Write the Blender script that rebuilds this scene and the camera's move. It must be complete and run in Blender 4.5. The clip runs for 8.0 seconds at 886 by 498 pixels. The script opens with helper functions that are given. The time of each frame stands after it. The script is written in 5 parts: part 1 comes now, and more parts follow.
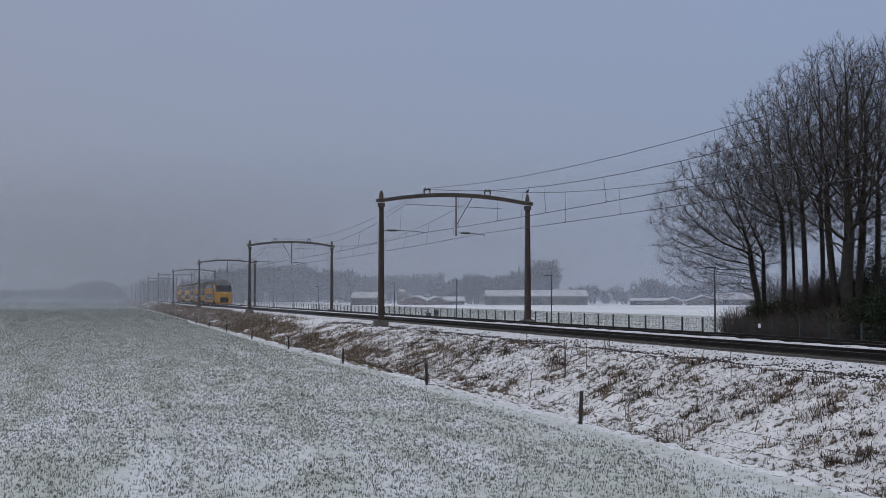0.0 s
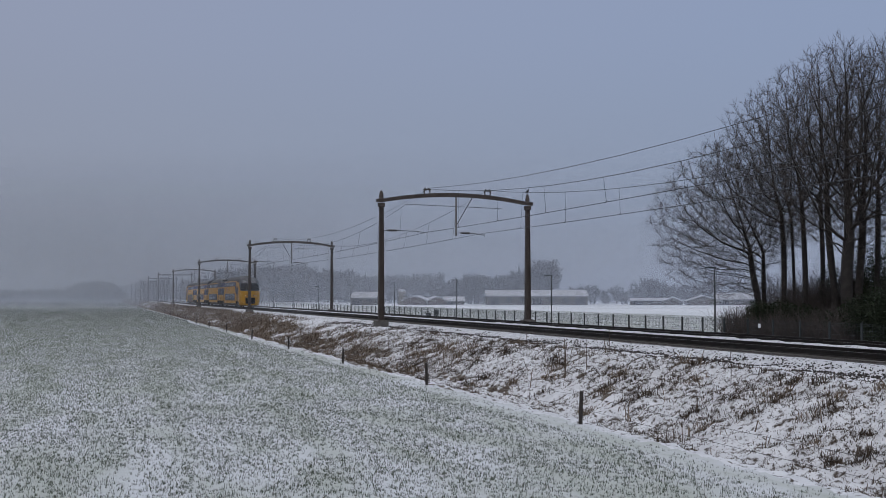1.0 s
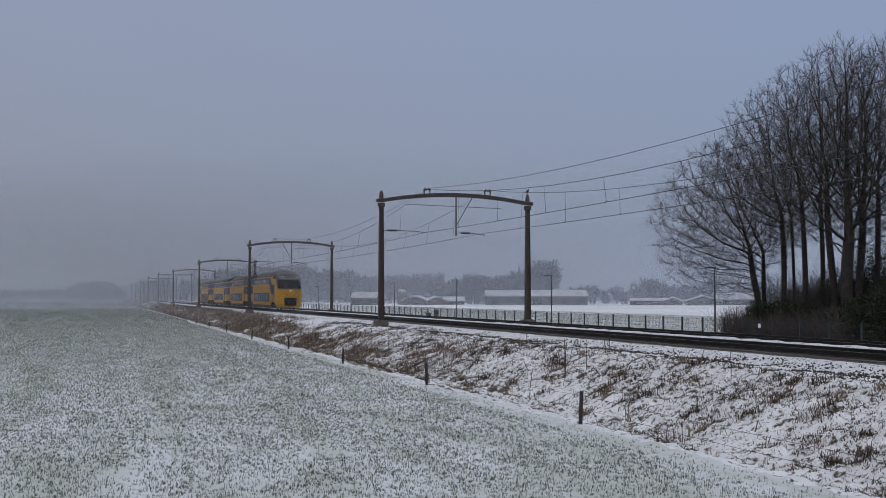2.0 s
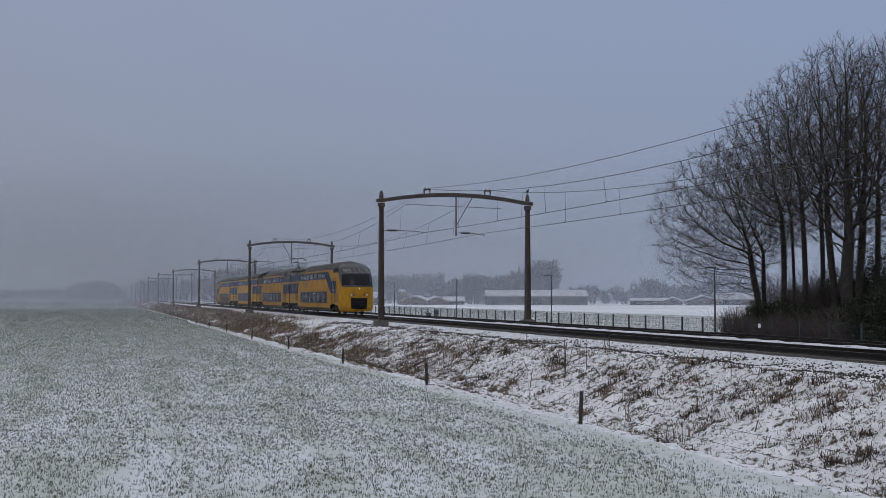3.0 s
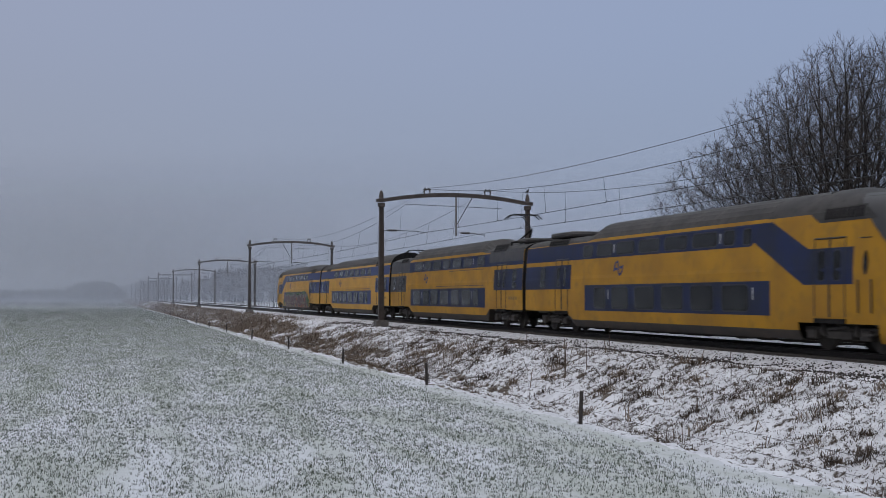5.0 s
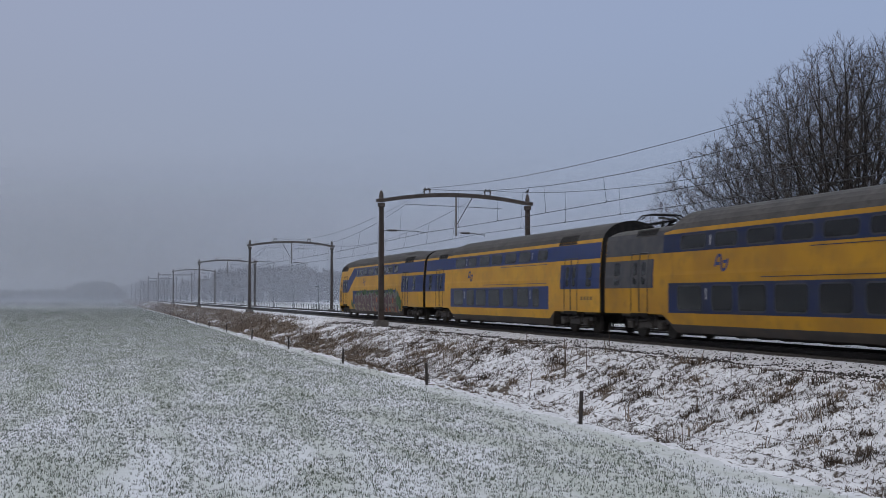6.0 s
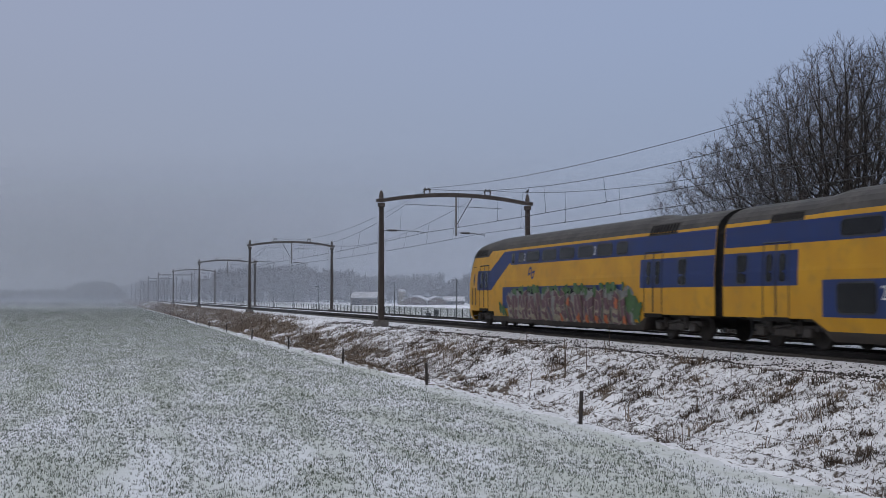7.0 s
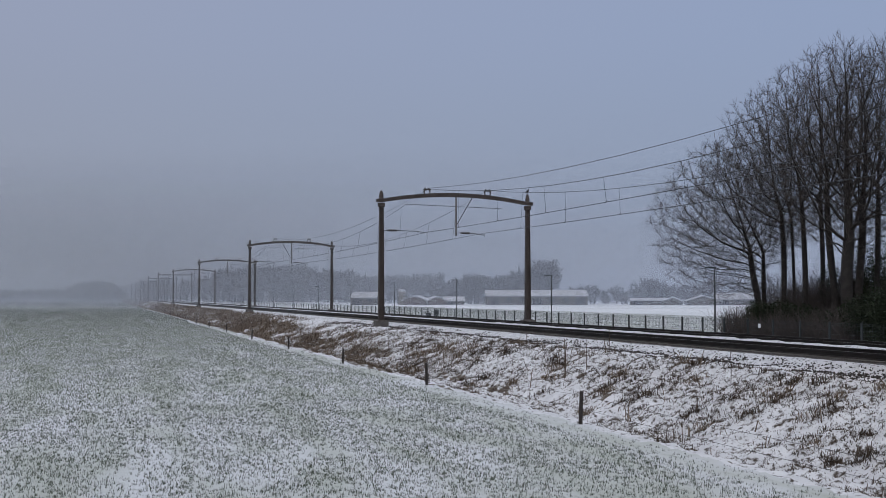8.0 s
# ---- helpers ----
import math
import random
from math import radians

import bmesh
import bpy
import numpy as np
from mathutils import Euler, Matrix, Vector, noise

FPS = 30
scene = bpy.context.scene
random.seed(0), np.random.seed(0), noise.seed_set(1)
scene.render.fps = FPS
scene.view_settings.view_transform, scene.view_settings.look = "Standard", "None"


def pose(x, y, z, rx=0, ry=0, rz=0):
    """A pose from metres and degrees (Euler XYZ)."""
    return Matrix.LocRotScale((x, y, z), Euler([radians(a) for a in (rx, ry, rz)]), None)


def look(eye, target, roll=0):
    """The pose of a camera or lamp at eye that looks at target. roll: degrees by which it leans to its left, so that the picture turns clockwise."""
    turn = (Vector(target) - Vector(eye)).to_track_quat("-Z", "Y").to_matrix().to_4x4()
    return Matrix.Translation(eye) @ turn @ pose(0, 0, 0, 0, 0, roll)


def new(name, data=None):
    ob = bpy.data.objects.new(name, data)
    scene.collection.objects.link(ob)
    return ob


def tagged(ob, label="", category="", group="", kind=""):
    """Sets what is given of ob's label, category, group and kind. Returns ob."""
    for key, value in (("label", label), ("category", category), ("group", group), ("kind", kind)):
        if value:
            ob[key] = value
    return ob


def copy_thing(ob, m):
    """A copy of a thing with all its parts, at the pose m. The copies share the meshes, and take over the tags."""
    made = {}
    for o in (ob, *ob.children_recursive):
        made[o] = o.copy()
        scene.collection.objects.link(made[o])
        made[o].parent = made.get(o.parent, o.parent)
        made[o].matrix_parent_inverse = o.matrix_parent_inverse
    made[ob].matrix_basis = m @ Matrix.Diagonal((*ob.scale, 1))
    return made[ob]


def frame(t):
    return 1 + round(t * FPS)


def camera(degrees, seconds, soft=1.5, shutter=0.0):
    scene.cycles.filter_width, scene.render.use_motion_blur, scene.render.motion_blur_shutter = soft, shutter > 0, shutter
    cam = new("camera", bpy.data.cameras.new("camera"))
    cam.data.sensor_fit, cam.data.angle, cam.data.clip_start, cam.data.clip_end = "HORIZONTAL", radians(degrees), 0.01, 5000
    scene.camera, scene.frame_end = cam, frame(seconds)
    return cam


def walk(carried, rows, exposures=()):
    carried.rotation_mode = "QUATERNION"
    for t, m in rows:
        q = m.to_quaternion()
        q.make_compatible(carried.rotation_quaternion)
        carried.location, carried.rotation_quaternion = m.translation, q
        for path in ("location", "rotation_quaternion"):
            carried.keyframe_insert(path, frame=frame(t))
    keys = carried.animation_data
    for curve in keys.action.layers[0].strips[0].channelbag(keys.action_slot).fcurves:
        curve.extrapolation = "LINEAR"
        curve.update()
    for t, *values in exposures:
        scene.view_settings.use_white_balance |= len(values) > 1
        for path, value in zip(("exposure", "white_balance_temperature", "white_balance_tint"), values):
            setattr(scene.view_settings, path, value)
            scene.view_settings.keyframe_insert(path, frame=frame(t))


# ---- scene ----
# exposure drift of the filming camera: seconds, stops
EXPOSURES = [(0.0, 0.0), (4.4, -0.03), (4.8, 0.10), (5.8, 0.17), (6.6, 0.19), (7.4, 0.12), (8.0, 0.10)]
SKY_STOPS = [(0.0, (0.240, 0.260, 0.310)), (0.08, (0.276, 0.305, 0.380)), (0.25, (0.300, 0.338, 0.442)), (0.6, (0.64, 0.66, 0.71)), (0.98, (0.88, 0.88, 0.89))]
SKY_WEST, SKY_EAST = (1.0, 0.97, 0.98), (0.89, 1.0, 1.15)
# mist colours with the sky's brightness put in: dimmer west, brighter east
MIST_WEST_DIM, MIST_EAST_LIT = (0.60, 0.63, 0.69), (0.72, 0.78, 0.91)
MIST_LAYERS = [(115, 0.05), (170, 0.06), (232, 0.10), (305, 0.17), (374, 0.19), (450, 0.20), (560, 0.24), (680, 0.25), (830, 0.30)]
cam = camera(41.3, 8.0, soft=0.7, shutter=0.15)
EYE = (0.0, 0.0, 1.54)
STAND = pose(*EYE, 92.326, 0, -16.307)
walk(cam, [(0.0, STAND), (8.0, STAND)], exposures=EXPOSURES)

# ---- light ----
world = bpy.data.worlds.new("winter_sky")
scene.world = world
world.use_nodes = True
wn, wl = world.node_tree.nodes, world.node_tree.links
wn.clear()
w_out = wn.new("ShaderNodeOutputWorld")
w_sky = wn.new("ShaderNodeTexSky")
w_sky.sky_type, w_sky.sun_disc = "NISHITA", False
w_sky.sun_elevation, w_sky.sun_rotation = radians(24), radians(200)
w_bg = wn.new("ShaderNodeBackground")
w_bg.inputs["Strength"].default_value = 0.06
wl.new(w_sky.outputs[0], w_bg.inputs["Color"])
# overcast: the cloud deck grows brighter from the misty horizon to the zenith
w_geo = wn.new("ShaderNodeTexCoord")
w_sep = wn.new("ShaderNodeSeparateXYZ")
wl.new(w_geo.outputs["Generated"], w_sep.inputs[0])
w_ramp = wn.new("ShaderNodeValToRGB")
w_ramp.color_ramp.interpolation = "EASE"
for pos, col in SKY_STOPS:
    e = w_ramp.color_ramp.elements[0] if pos == 0 else w_ramp.color_ramp.elements.new(pos)
    e.color = (*col, 1)
w_ramp.color_ramp.elements.remove(w_ramp.color_ramp.elements[-1])
wl.new(w_sep.outputs["Z"], w_ramp.inputs[0])
# a thinner, bluer cloud towards the east (plus x), greyer mist to the west
w_map = wn.new("ShaderNodeMapRange")
w_map.inputs["From Min"].default_value, w_map.inputs["From Max"].default_value = -0.35, 0.75
wl.new(w_sep.outputs["X"], w_map.inputs[0])
w_tint = wn.new("ShaderNodeMixRGB")
w_tint.inputs[1].default_value, w_tint.inputs[2].default_value = (*SKY_WEST, 1), (*SKY_EAST, 1)
wl.new(w_map.outputs[0], w_tint.inputs[0])
w_mul = wn.new("ShaderNodeMixRGB")
w_mul.blend_type = "MULTIPLY"
w_mul.inputs[0].default_value = 1.0
wl.new(w_ramp.outputs[0], w_mul.inputs[1])
wl.new(w_tint.outputs[0], w_mul.inputs[2])
w_cloud = wn.new("ShaderNodeBackground")
w_cloud.inputs["Strength"].default_value = 1.0
wl.new(w_mul.outputs[0], w_cloud.inputs["Color"])
w_mix = wn.new("ShaderNodeMixShader")
w_mix.inputs[0].default_value = 0.93
wl.new(w_bg.outputs[0], w_mix.inputs[1])
wl.new(w_cloud.outputs[0], w_mix.inputs[2])
wl.new(w_mix.outputs[0], w_out.inputs[0])

sun = new("sun", bpy.data.lights.new("sun", "SUN"))
sun.data.energy, sun.data.angle, sun.data.color = 0.3, radians(25), (1.0, 0.95, 0.88)
sun.matrix_basis = look((-30, -60, 40), (0, 0, 0))

# ---- materials ----


def shader(name, base, rough=0.7, metal=0.0, vary=None, scale=3.0, detail=5.0, fine=None, fine_scale=60.0,
           bump=0.0, bump_scale=30.0, island=0.0, spec=0.5, contrast=(0.35, 0.65), specks=(0.5, 0.75), stretch=1.0):
    """base mixed with vary by a broad noise and with fine by a small one, relief by a third."""
    m = bpy.data.materials.new(name)
    m.use_nodes = True
    n, l = m.node_tree.nodes, m.node_tree.links
    b = n["Principled BSDF"]
    b.inputs["Roughness"].default_value, b.inputs["Metallic"].default_value = rough, metal
    b.inputs["Specular IOR Level"].default_value = spec
    tc = n.new("ShaderNodeTexCoord")
    col = None

    # stretch below 1 draws the broad stains out along y
    drawn = n.new("ShaderNodeMapping")
    drawn.inputs["Scale"].default_value = (1, stretch, 1)
    l.new(tc.outputs["Object"], drawn.inputs[0])

    def mixed(prev, other, sc, lo, hi):
        t = n.new("ShaderNodeTexNoise")
        t.inputs["Scale"].default_value, t.inputs["Detail"].default_value = sc, detail
        l.new(drawn.outputs[0], t.inputs["Vector"])
        r = n.new("ShaderNodeMapRange")
        r.inputs["From Min"].default_value, r.inputs["From Max"].default_value = lo, hi
        l.new(t.outputs[0], r.inputs[0])
        x = n.new("ShaderNodeMixRGB")
        l.new(r.outputs[0], x.inputs[0])
        if prev is None:
            x.inputs[1].default_value = (*base, 1)
        else:
            l.new(prev, x.inputs[1])
        x.inputs[2].default_value = (*other, 1)
        return x.outputs[0]

    if vary:
        col = mixed(col, vary, scale, *contrast)
    if fine:
        col = mixed(col, fine, fine_scale, *specks)
    if island:
        g = n.new("ShaderNodeNewGeometry")
        o = n.new("ShaderNodeObjectInfo")
        a = n.new("ShaderNodeMath")
        a.operation = "ADD"
        l.new(g.outputs["Random Per Island"], a.inputs[0])
        l.new(o.outputs["Random"], a.inputs[1])
        r = n.new("ShaderNodeMapRange")
        r.inputs["From Max"].default_value = 2.0
        r.inputs["To Min"].default_value, r.inputs["To Max"].default_value = 1 - island, 1 + island
        l.new(a.outputs[0], r.inputs[0])
        h = n.new("ShaderNodeHueSaturation")
        l.new(r.outputs[0], h.inputs["Value"])
        if col is None:
            h.inputs["Color"].default_value = (*base, 1)
        else:
            l.new(col, h.inputs["Color"])
        col = h.outputs[0]
    if col is None:
        b.inputs["Base Color"].default_value = (*base, 1)
    else:
        l.new(col, b.inputs["Base Color"])
    if bump:
        t = n.new("ShaderNodeTexNoise")
        t.inputs["Scale"].default_value, t.inputs["Detail"].default_value = bump_scale, 6
        l.new(tc.outputs["Object"], t.inputs["Vector"])
        p = n.new("ShaderNodeBump")
        p.inputs["Strength"].default_value, p.inputs["Distance"].default_value = bump, 0.05
        l.new(t.outputs[0], p.inputs["Height"])
        l.new(p.outputs[0], b.inputs["Normal"])
    return m


def veil_shader(name, cover, deep):
    """Thin mist: lets most light through and scatters the rest."""
    m = bpy.data.materials.new(name)
    m.use_nodes = True
    n, l = m.node_tree.nodes, m.node_tree.links
    n.remove(n["Principled BSDF"])
    out = n["Material Output"]
    clear, d, t = n.new("ShaderNodeBsdfTransparent"), n.new("ShaderNodeBsdfDiffuse"), n.new("ShaderNodeBsdfTranslucent")
    half, mix = n.new("ShaderNodeMixShader"), n.new("ShaderNodeMixShader")
    l.new(d.outputs[0], half.inputs[1])
    l.new(t.outputs[0], half.inputs[2])
    l.new(clear.outputs[0], mix.inputs[1])
    l.new(half.outputs[0], mix.inputs[2])
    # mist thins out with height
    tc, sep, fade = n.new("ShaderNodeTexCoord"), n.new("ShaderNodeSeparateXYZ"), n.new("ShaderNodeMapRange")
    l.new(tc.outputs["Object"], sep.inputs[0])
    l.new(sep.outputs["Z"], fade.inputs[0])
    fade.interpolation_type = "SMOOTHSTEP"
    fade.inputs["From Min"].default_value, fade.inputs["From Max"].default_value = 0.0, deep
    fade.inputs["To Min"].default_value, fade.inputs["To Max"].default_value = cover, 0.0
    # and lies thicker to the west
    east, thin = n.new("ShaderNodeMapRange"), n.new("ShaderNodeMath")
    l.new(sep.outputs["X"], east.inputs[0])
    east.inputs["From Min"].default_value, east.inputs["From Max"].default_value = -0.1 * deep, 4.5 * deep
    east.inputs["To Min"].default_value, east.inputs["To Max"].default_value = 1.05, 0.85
    # light of the brighter eastern sky is mixed into the mist's colour
    skylit_hue = n.new("ShaderNodeMixRGB")
    skylit_hue.inputs[1].default_value, skylit_hue.inputs[2].default_value = (*MIST_EAST_LIT, 1), (*MIST_WEST_DIM, 1)
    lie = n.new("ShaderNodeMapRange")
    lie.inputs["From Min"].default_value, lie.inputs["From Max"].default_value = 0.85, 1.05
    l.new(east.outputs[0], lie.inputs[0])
    l.new(lie.outputs[0], skylit_hue.inputs[0])
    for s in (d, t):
        l.new(skylit_hue.outputs[0], s.inputs["Color"])
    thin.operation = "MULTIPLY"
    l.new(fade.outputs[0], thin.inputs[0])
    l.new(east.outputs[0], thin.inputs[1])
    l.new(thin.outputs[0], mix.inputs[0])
    l.new(mix.outputs[0], out.inputs[0])
    return m


SNOW = shader("snow", (0.80, 0.81, 0.84), 0.75, vary=(0.70, 0.72, 0.77), scale=0.8, bump=0.35, bump_scale=14, spec=0.25)
SNOW_FIELD = shader("snow_over_winter_wheat", (0.67, 0.69, 0.72), 0.8, vary=(0.50, 0.53, 0.50), scale=0.7, detail=9,
                    fine=(0.17, 0.20, 0.15), fine_scale=8, bump=0.6, bump_scale=10, spec=0.2, contrast=(0.40, 0.62), specks=(0.58, 0.8), stretch=0.22)
LITTER = shader("flattened_dead_grass", (0.105, 0.084, 0.068), 0.9, vary=(0.18, 0.15, 0.125), scale=2.5, detail=8, fine=(0.68, 0.69, 0.71), fine_scale=3, specks=(0.52, 0.66), bump=0.8, bump_scale=12, spec=0.2)
DRY = shader("dead_grass_blades", (0.095, 0.072, 0.056), 0.9, island=0.5, spec=0.1)
DRY_PALE = shader("pale_dead_stalks", (0.17, 0.13, 0.098), 0.9, island=0.4, spec=0.1)
WHEAT = shader("winter_wheat_blades", (0.086, 0.105, 0.068), 0.7, island=0.45, spec=0.2)
LEAF = shader("dark_evergreen_leaves", (0.018, 0.027, 0.012), 0.6, island=0.5, spec=0.25)
BRICK = shader("dull_red_brick", (0.12, 0.09, 0.082), 0.9, vary=(0.09, 0.075, 0.07), scale=1.5)
BARN = shader("grey_brown_barn_boards", (0.12, 0.11, 0.105), 0.9, vary=(0.08, 0.075, 0.07), scale=0.6)
ROOF_SNOW = shader("thin_snow_on_roof", (0.48, 0.49, 0.52), 0.85, vary=(0.36, 0.36, 0.38), scale=0.5)
PATH = shader("snowy_asphalt_path", (0.50, 0.51, 0.53), 0.8, vary=(0.10, 0.10, 0.10), scale=1.5)
SNOW_FAR = shader("snow_far_fields", (0.80, 0.81, 0.84), 0.8, vary=(0.66, 0.69, 0.72), scale=0.02, spec=0.2)
BANK = shader("snowy_bank_soil", (0.80, 0.81, 0.84), 0.8, vary=(0.66, 0.67, 0.70), scale=1.6, detail=10,
              fine=(0.085, 0.069, 0.058), fine_scale=6, bump=0.8, bump_scale=9, spec=0.2, specks=(0.545, 0.65))
SHOULDER = shader("snow_on_ballast_stones", (0.76, 0.77, 0.80), 0.8, vary=(0.60, 0.61, 0.64), scale=2.5, detail=8, fine=(0.05, 0.045, 0.042), fine_scale=11, bump=0.9, bump_scale=16, spec=0.2, specks=(0.57, 0.64))
BALLAST = shader("dark_wet_ballast", (0.030, 0.025, 0.024), 0.8, vary=(0.05, 0.04, 0.036), scale=4, bump=1.0, bump_scale=24, island=0.3)
RAIL = shader("rusty_rail_steel", (0.024, 0.019, 0.017), 0.7, vary=(0.014, 0.012, 0.011), scale=3, metal=0.3)
RAIL_HEAD = shader("polished_rail_head", (0.14, 0.135, 0.135), 0.45, metal=0.8)
CONCRETE = shader("wet_concrete", (0.11, 0.10, 0.092), 0.85, vary=(0.07, 0.063, 0.06), scale=3, bump=0.3, fine=(0.14, 0.13, 0.125), fine_scale=30)
MAST = shader("weathered_brown_steel", (0.055, 0.043, 0.038), 0.65, vary=(0.085, 0.07, 0.062), scale=2.2, metal=0.2, bump=0.15)
GALV = shader("galvanised_steel", (0.22, 0.21, 0.20), 0.5, metal=0.5, vary=(0.14, 0.13, 0.12), scale=5)
WIRE = shader("dark_copper_wire", (0.035, 0.035, 0.04), 0.5, metal=0.5)
BLACK = shader("black_rubber", (0.010, 0.010, 0.011), 0.8, vary=(0.022, 0.020, 0.019), scale=6, spec=0.15)
FENCE = shader("dark_green_fence_steel", (0.03, 0.036, 0.038), 0.5, metal=0.2)
WOOD = shader("old_fence_post_wood", (0.026, 0.022, 0.020), 0.9, vary=(0.05, 0.042, 0.038), scale=9, bump=0.5)
BARK = shader("dark_wet_bark", (0.024, 0.021, 0.020), 0.9, vary=(0.042, 0.037, 0.033), scale=2.5, bump=0.6, bump_scale=12)
TWIG = shader("bare_twigs", (0.070, 0.058, 0.054), 0.9, island=0.25)

# ---- building helpers ----
from mathutils.kdtree import KDTree


def part(name, bm, material, parent=None, label=""):
    """One mesh object out of a bmesh; material may be a list, chosen by face.material_index."""
    me = bpy.data.meshes.new(name)
    bm.to_mesh(me)
    bm.free()
    for m in material if isinstance(material, (list, tuple)) else [material]:
        me.materials.append(m)
    ob = new(name, me)
    if parent:
        ob.parent = parent
    if label:
        tagged(ob, label)
    return ob


def shape(name, verts, faces, material, parent=None, label="", index=None, smooth=False):
    """One mesh object out of arrays of corners and faces."""
    me = bpy.data.meshes.new(name)
    me.from_pydata([tuple(v) for v in verts], [], [tuple(f) for f in faces])
    for m in material if isinstance(material, (list, tuple)) else [material]:
        me.materials.append(m)
    if index is not None:
        me.polygons.foreach_set("material_index", np.asarray(index, dtype=np.int32))
    if smooth:
        me.polygons.foreach_set("use_smooth", np.ones(len(me.polygons), dtype=bool))
    me.update()
    ob = new(name, me)
    if parent:
        ob.parent = parent
    if label:
        tagged(ob, label)
    return ob


def shared(name, ob, parent, m):
    """A further piece on the same mesh."""
    o = new(name, ob.data)
    o.parent = parent
    o.matrix_basis = m
    return o


def thing(name, label, category, group="", at=None):
    e = new(name)
    e.empty_display_size = 0.3
    if at is not None:
        e.matrix_basis = at
    return tagged(e, label, category, group)


def box(bm, x0, x1, y0, y1, z0, z1, bevel=0.0, mi=0):
    r = bmesh.ops.create_cube(bm, size=1.0, matrix=Matrix.Translation(((x0 + x1) / 2, (y0 + y1) / 2, (z0 + z1) / 2))
                              @ Matrix.Diagonal((abs(x1 - x0), abs(y1 - y0), abs(z1 - z0), 1)))
    fs = {f for v in r["verts"] for f in v.link_faces}
    for f in fs:
        f.material_index = mi
    if bevel:
        es = list({e for v in r["verts"] for e in v.link_edges})
        bmesh.ops.bevel(bm, geom=es, offset=bevel, segments=2, affect="EDGES", profile=0.5)
    return bm


def boxed(*a, bevel=0.0):
    return box(bmesh.new(), *a, bevel=bevel)


def tube(bm, pts, r, n=6, mi=0):
    """A round bar along pts; r a number or one for each point."""
    pts = [Vector(p) for p in pts]
    rs = r if isinstance(r, (list, tuple)) else [r] * len(pts)
    rings = []
    for i, p in enumerate(pts):
        d = (pts[min(i + 1, len(pts) - 1)] - pts[max(i - 1, 0)]).normalized()
        a = d.cross(Vector((0, 0, 1)) if abs(d.z) < 0.9 else Vector((1, 0, 0))).normalized()
        b = d.cross(a)
        rings.append([bm.verts.new(p + (a * math.cos(k * 2 * math.pi / n) + b * math.sin(k * 2 * math.pi / n)) * rs[i]) for k in range(n)])
    for q, s in zip(rings, rings[1:]):
        for k in range(n):
            f = bm.faces.new((q[k], q[(k + 1) % n], s[(k + 1) % n], s[k]))
            f.material_index = mi
            f.smooth = True
    for ring in (rings[0], rings[-1]):
        f = bm.faces.new(ring)
        f.material_index = mi
    return bm


def tubed(pts, r, n=6):
    return tube(bmesh.new(), pts, r, n)


# ---- ground ----
NEAR, FAR = 21.0, 25.0          # middles of the two tracks
# cross-section of the land, from the wheat field over the bank and the line to the far fields
CUT_X = [-2000, 8.0, 11.0, 11.9, 12.5, 13.2, 15.0, 16.7, 18.5, 29.0, 31.5, 33.0, 60.0, 2000]
CUT_Z = [-1.62, -1.62, -1.60, -1.66, -1.88, -1.72, -1.02, -0.50, -0.44, -0.46, -0.70, -0.78, -0.95, -1.2]


def land(x, y):
    z = float(np.interp(x, CUT_X, CUT_Z))
    if -60 < x < 11.6:
        z += 0.02 * noise.noise((x * 0.3, y * 0.05, 3)) + 0.012 * noise.noise((x * 1.6, y * 0.5, 9)) * max(0.0, 1 - y / 60)
    if 11.2 < x < 18.3 and y < 330:
        w = min(1.0, (x - 11.2) / 0.8, (18.3 - x) / 0.8)
        z += w * (0.13 * noise.noise((x * 1.1, y * 1.1, 1)) + 0.13 * noise.noise((x * 3.1, y * 3.1, 5)) + 0.06 * noise.noise((x * 8, y * 8, 2)))
    return z


def steps(*spans):
    out = []
    for a, b, d in spans:
        k = max(1, int(round((b - a) / d)))
        out += [a + (b - a) * i / k for i in range(k)]
    return out + [spans[-1][1]]


def ground():
    xs = steps((-2000, -300, 400), (-300, -40, 40), (-40, 9, 0.7), (9, 11, 0.25), (11, 18.6, 0.11), (18.6, 34, 1.0), (34, 76, 6), (76, 100, 8), (100, 400, 50), (400, 2000, 400))
    ys = steps((-200, 0, 25), (0, 14, 1.0), (14, 70, 0.13), (70, 130, 0.3), (130, 330, 1.6), (330, 700, 25), (700, 2400, 170))
    vs = [(x, y, land(x, y)) for y in ys for x in xs]
    n = len(xs)
    fs, mi = [], []
    for j in range(len(ys) - 1):
        for i in range(n - 1):
            fs.append((j * n + i, j * n + i + 1, (j + 1) * n + i + 1, (j + 1) * n + i))
            c = (xs[i] + xs[i + 1]) / 2
            m = 0 if c < 11.6 or 33 < c < 76 else 1 if c < 19 else 2
            if m == 1 and c < (17 if ys[j] < 110 else 18.1) and ys[j] > 30:
                if noise.noise((c * 0.7, ys[j] * 0.14, 7)) + 0.25 * noise.noise((c * 3, ys[j] * 2, 3)) > 0.32 - 0.66 * min(1, max(0, ys[j] - 34) / 90) + 0.5 * max(0, c - float(np.interp(ys[j], [90, 170], [14.8, 17.2]))) / 1.6:
                    m = 3
            mi.append(m)
    return tagged(shape("ground", vs, fs, [SNOW_FIELD, BANK, SNOW_FAR, LITTER], index=mi, smooth=True),
                  "snow-dusted winter wheat field, bank and fields", "ground", kind="structure")


ground()

# ---- railway ----


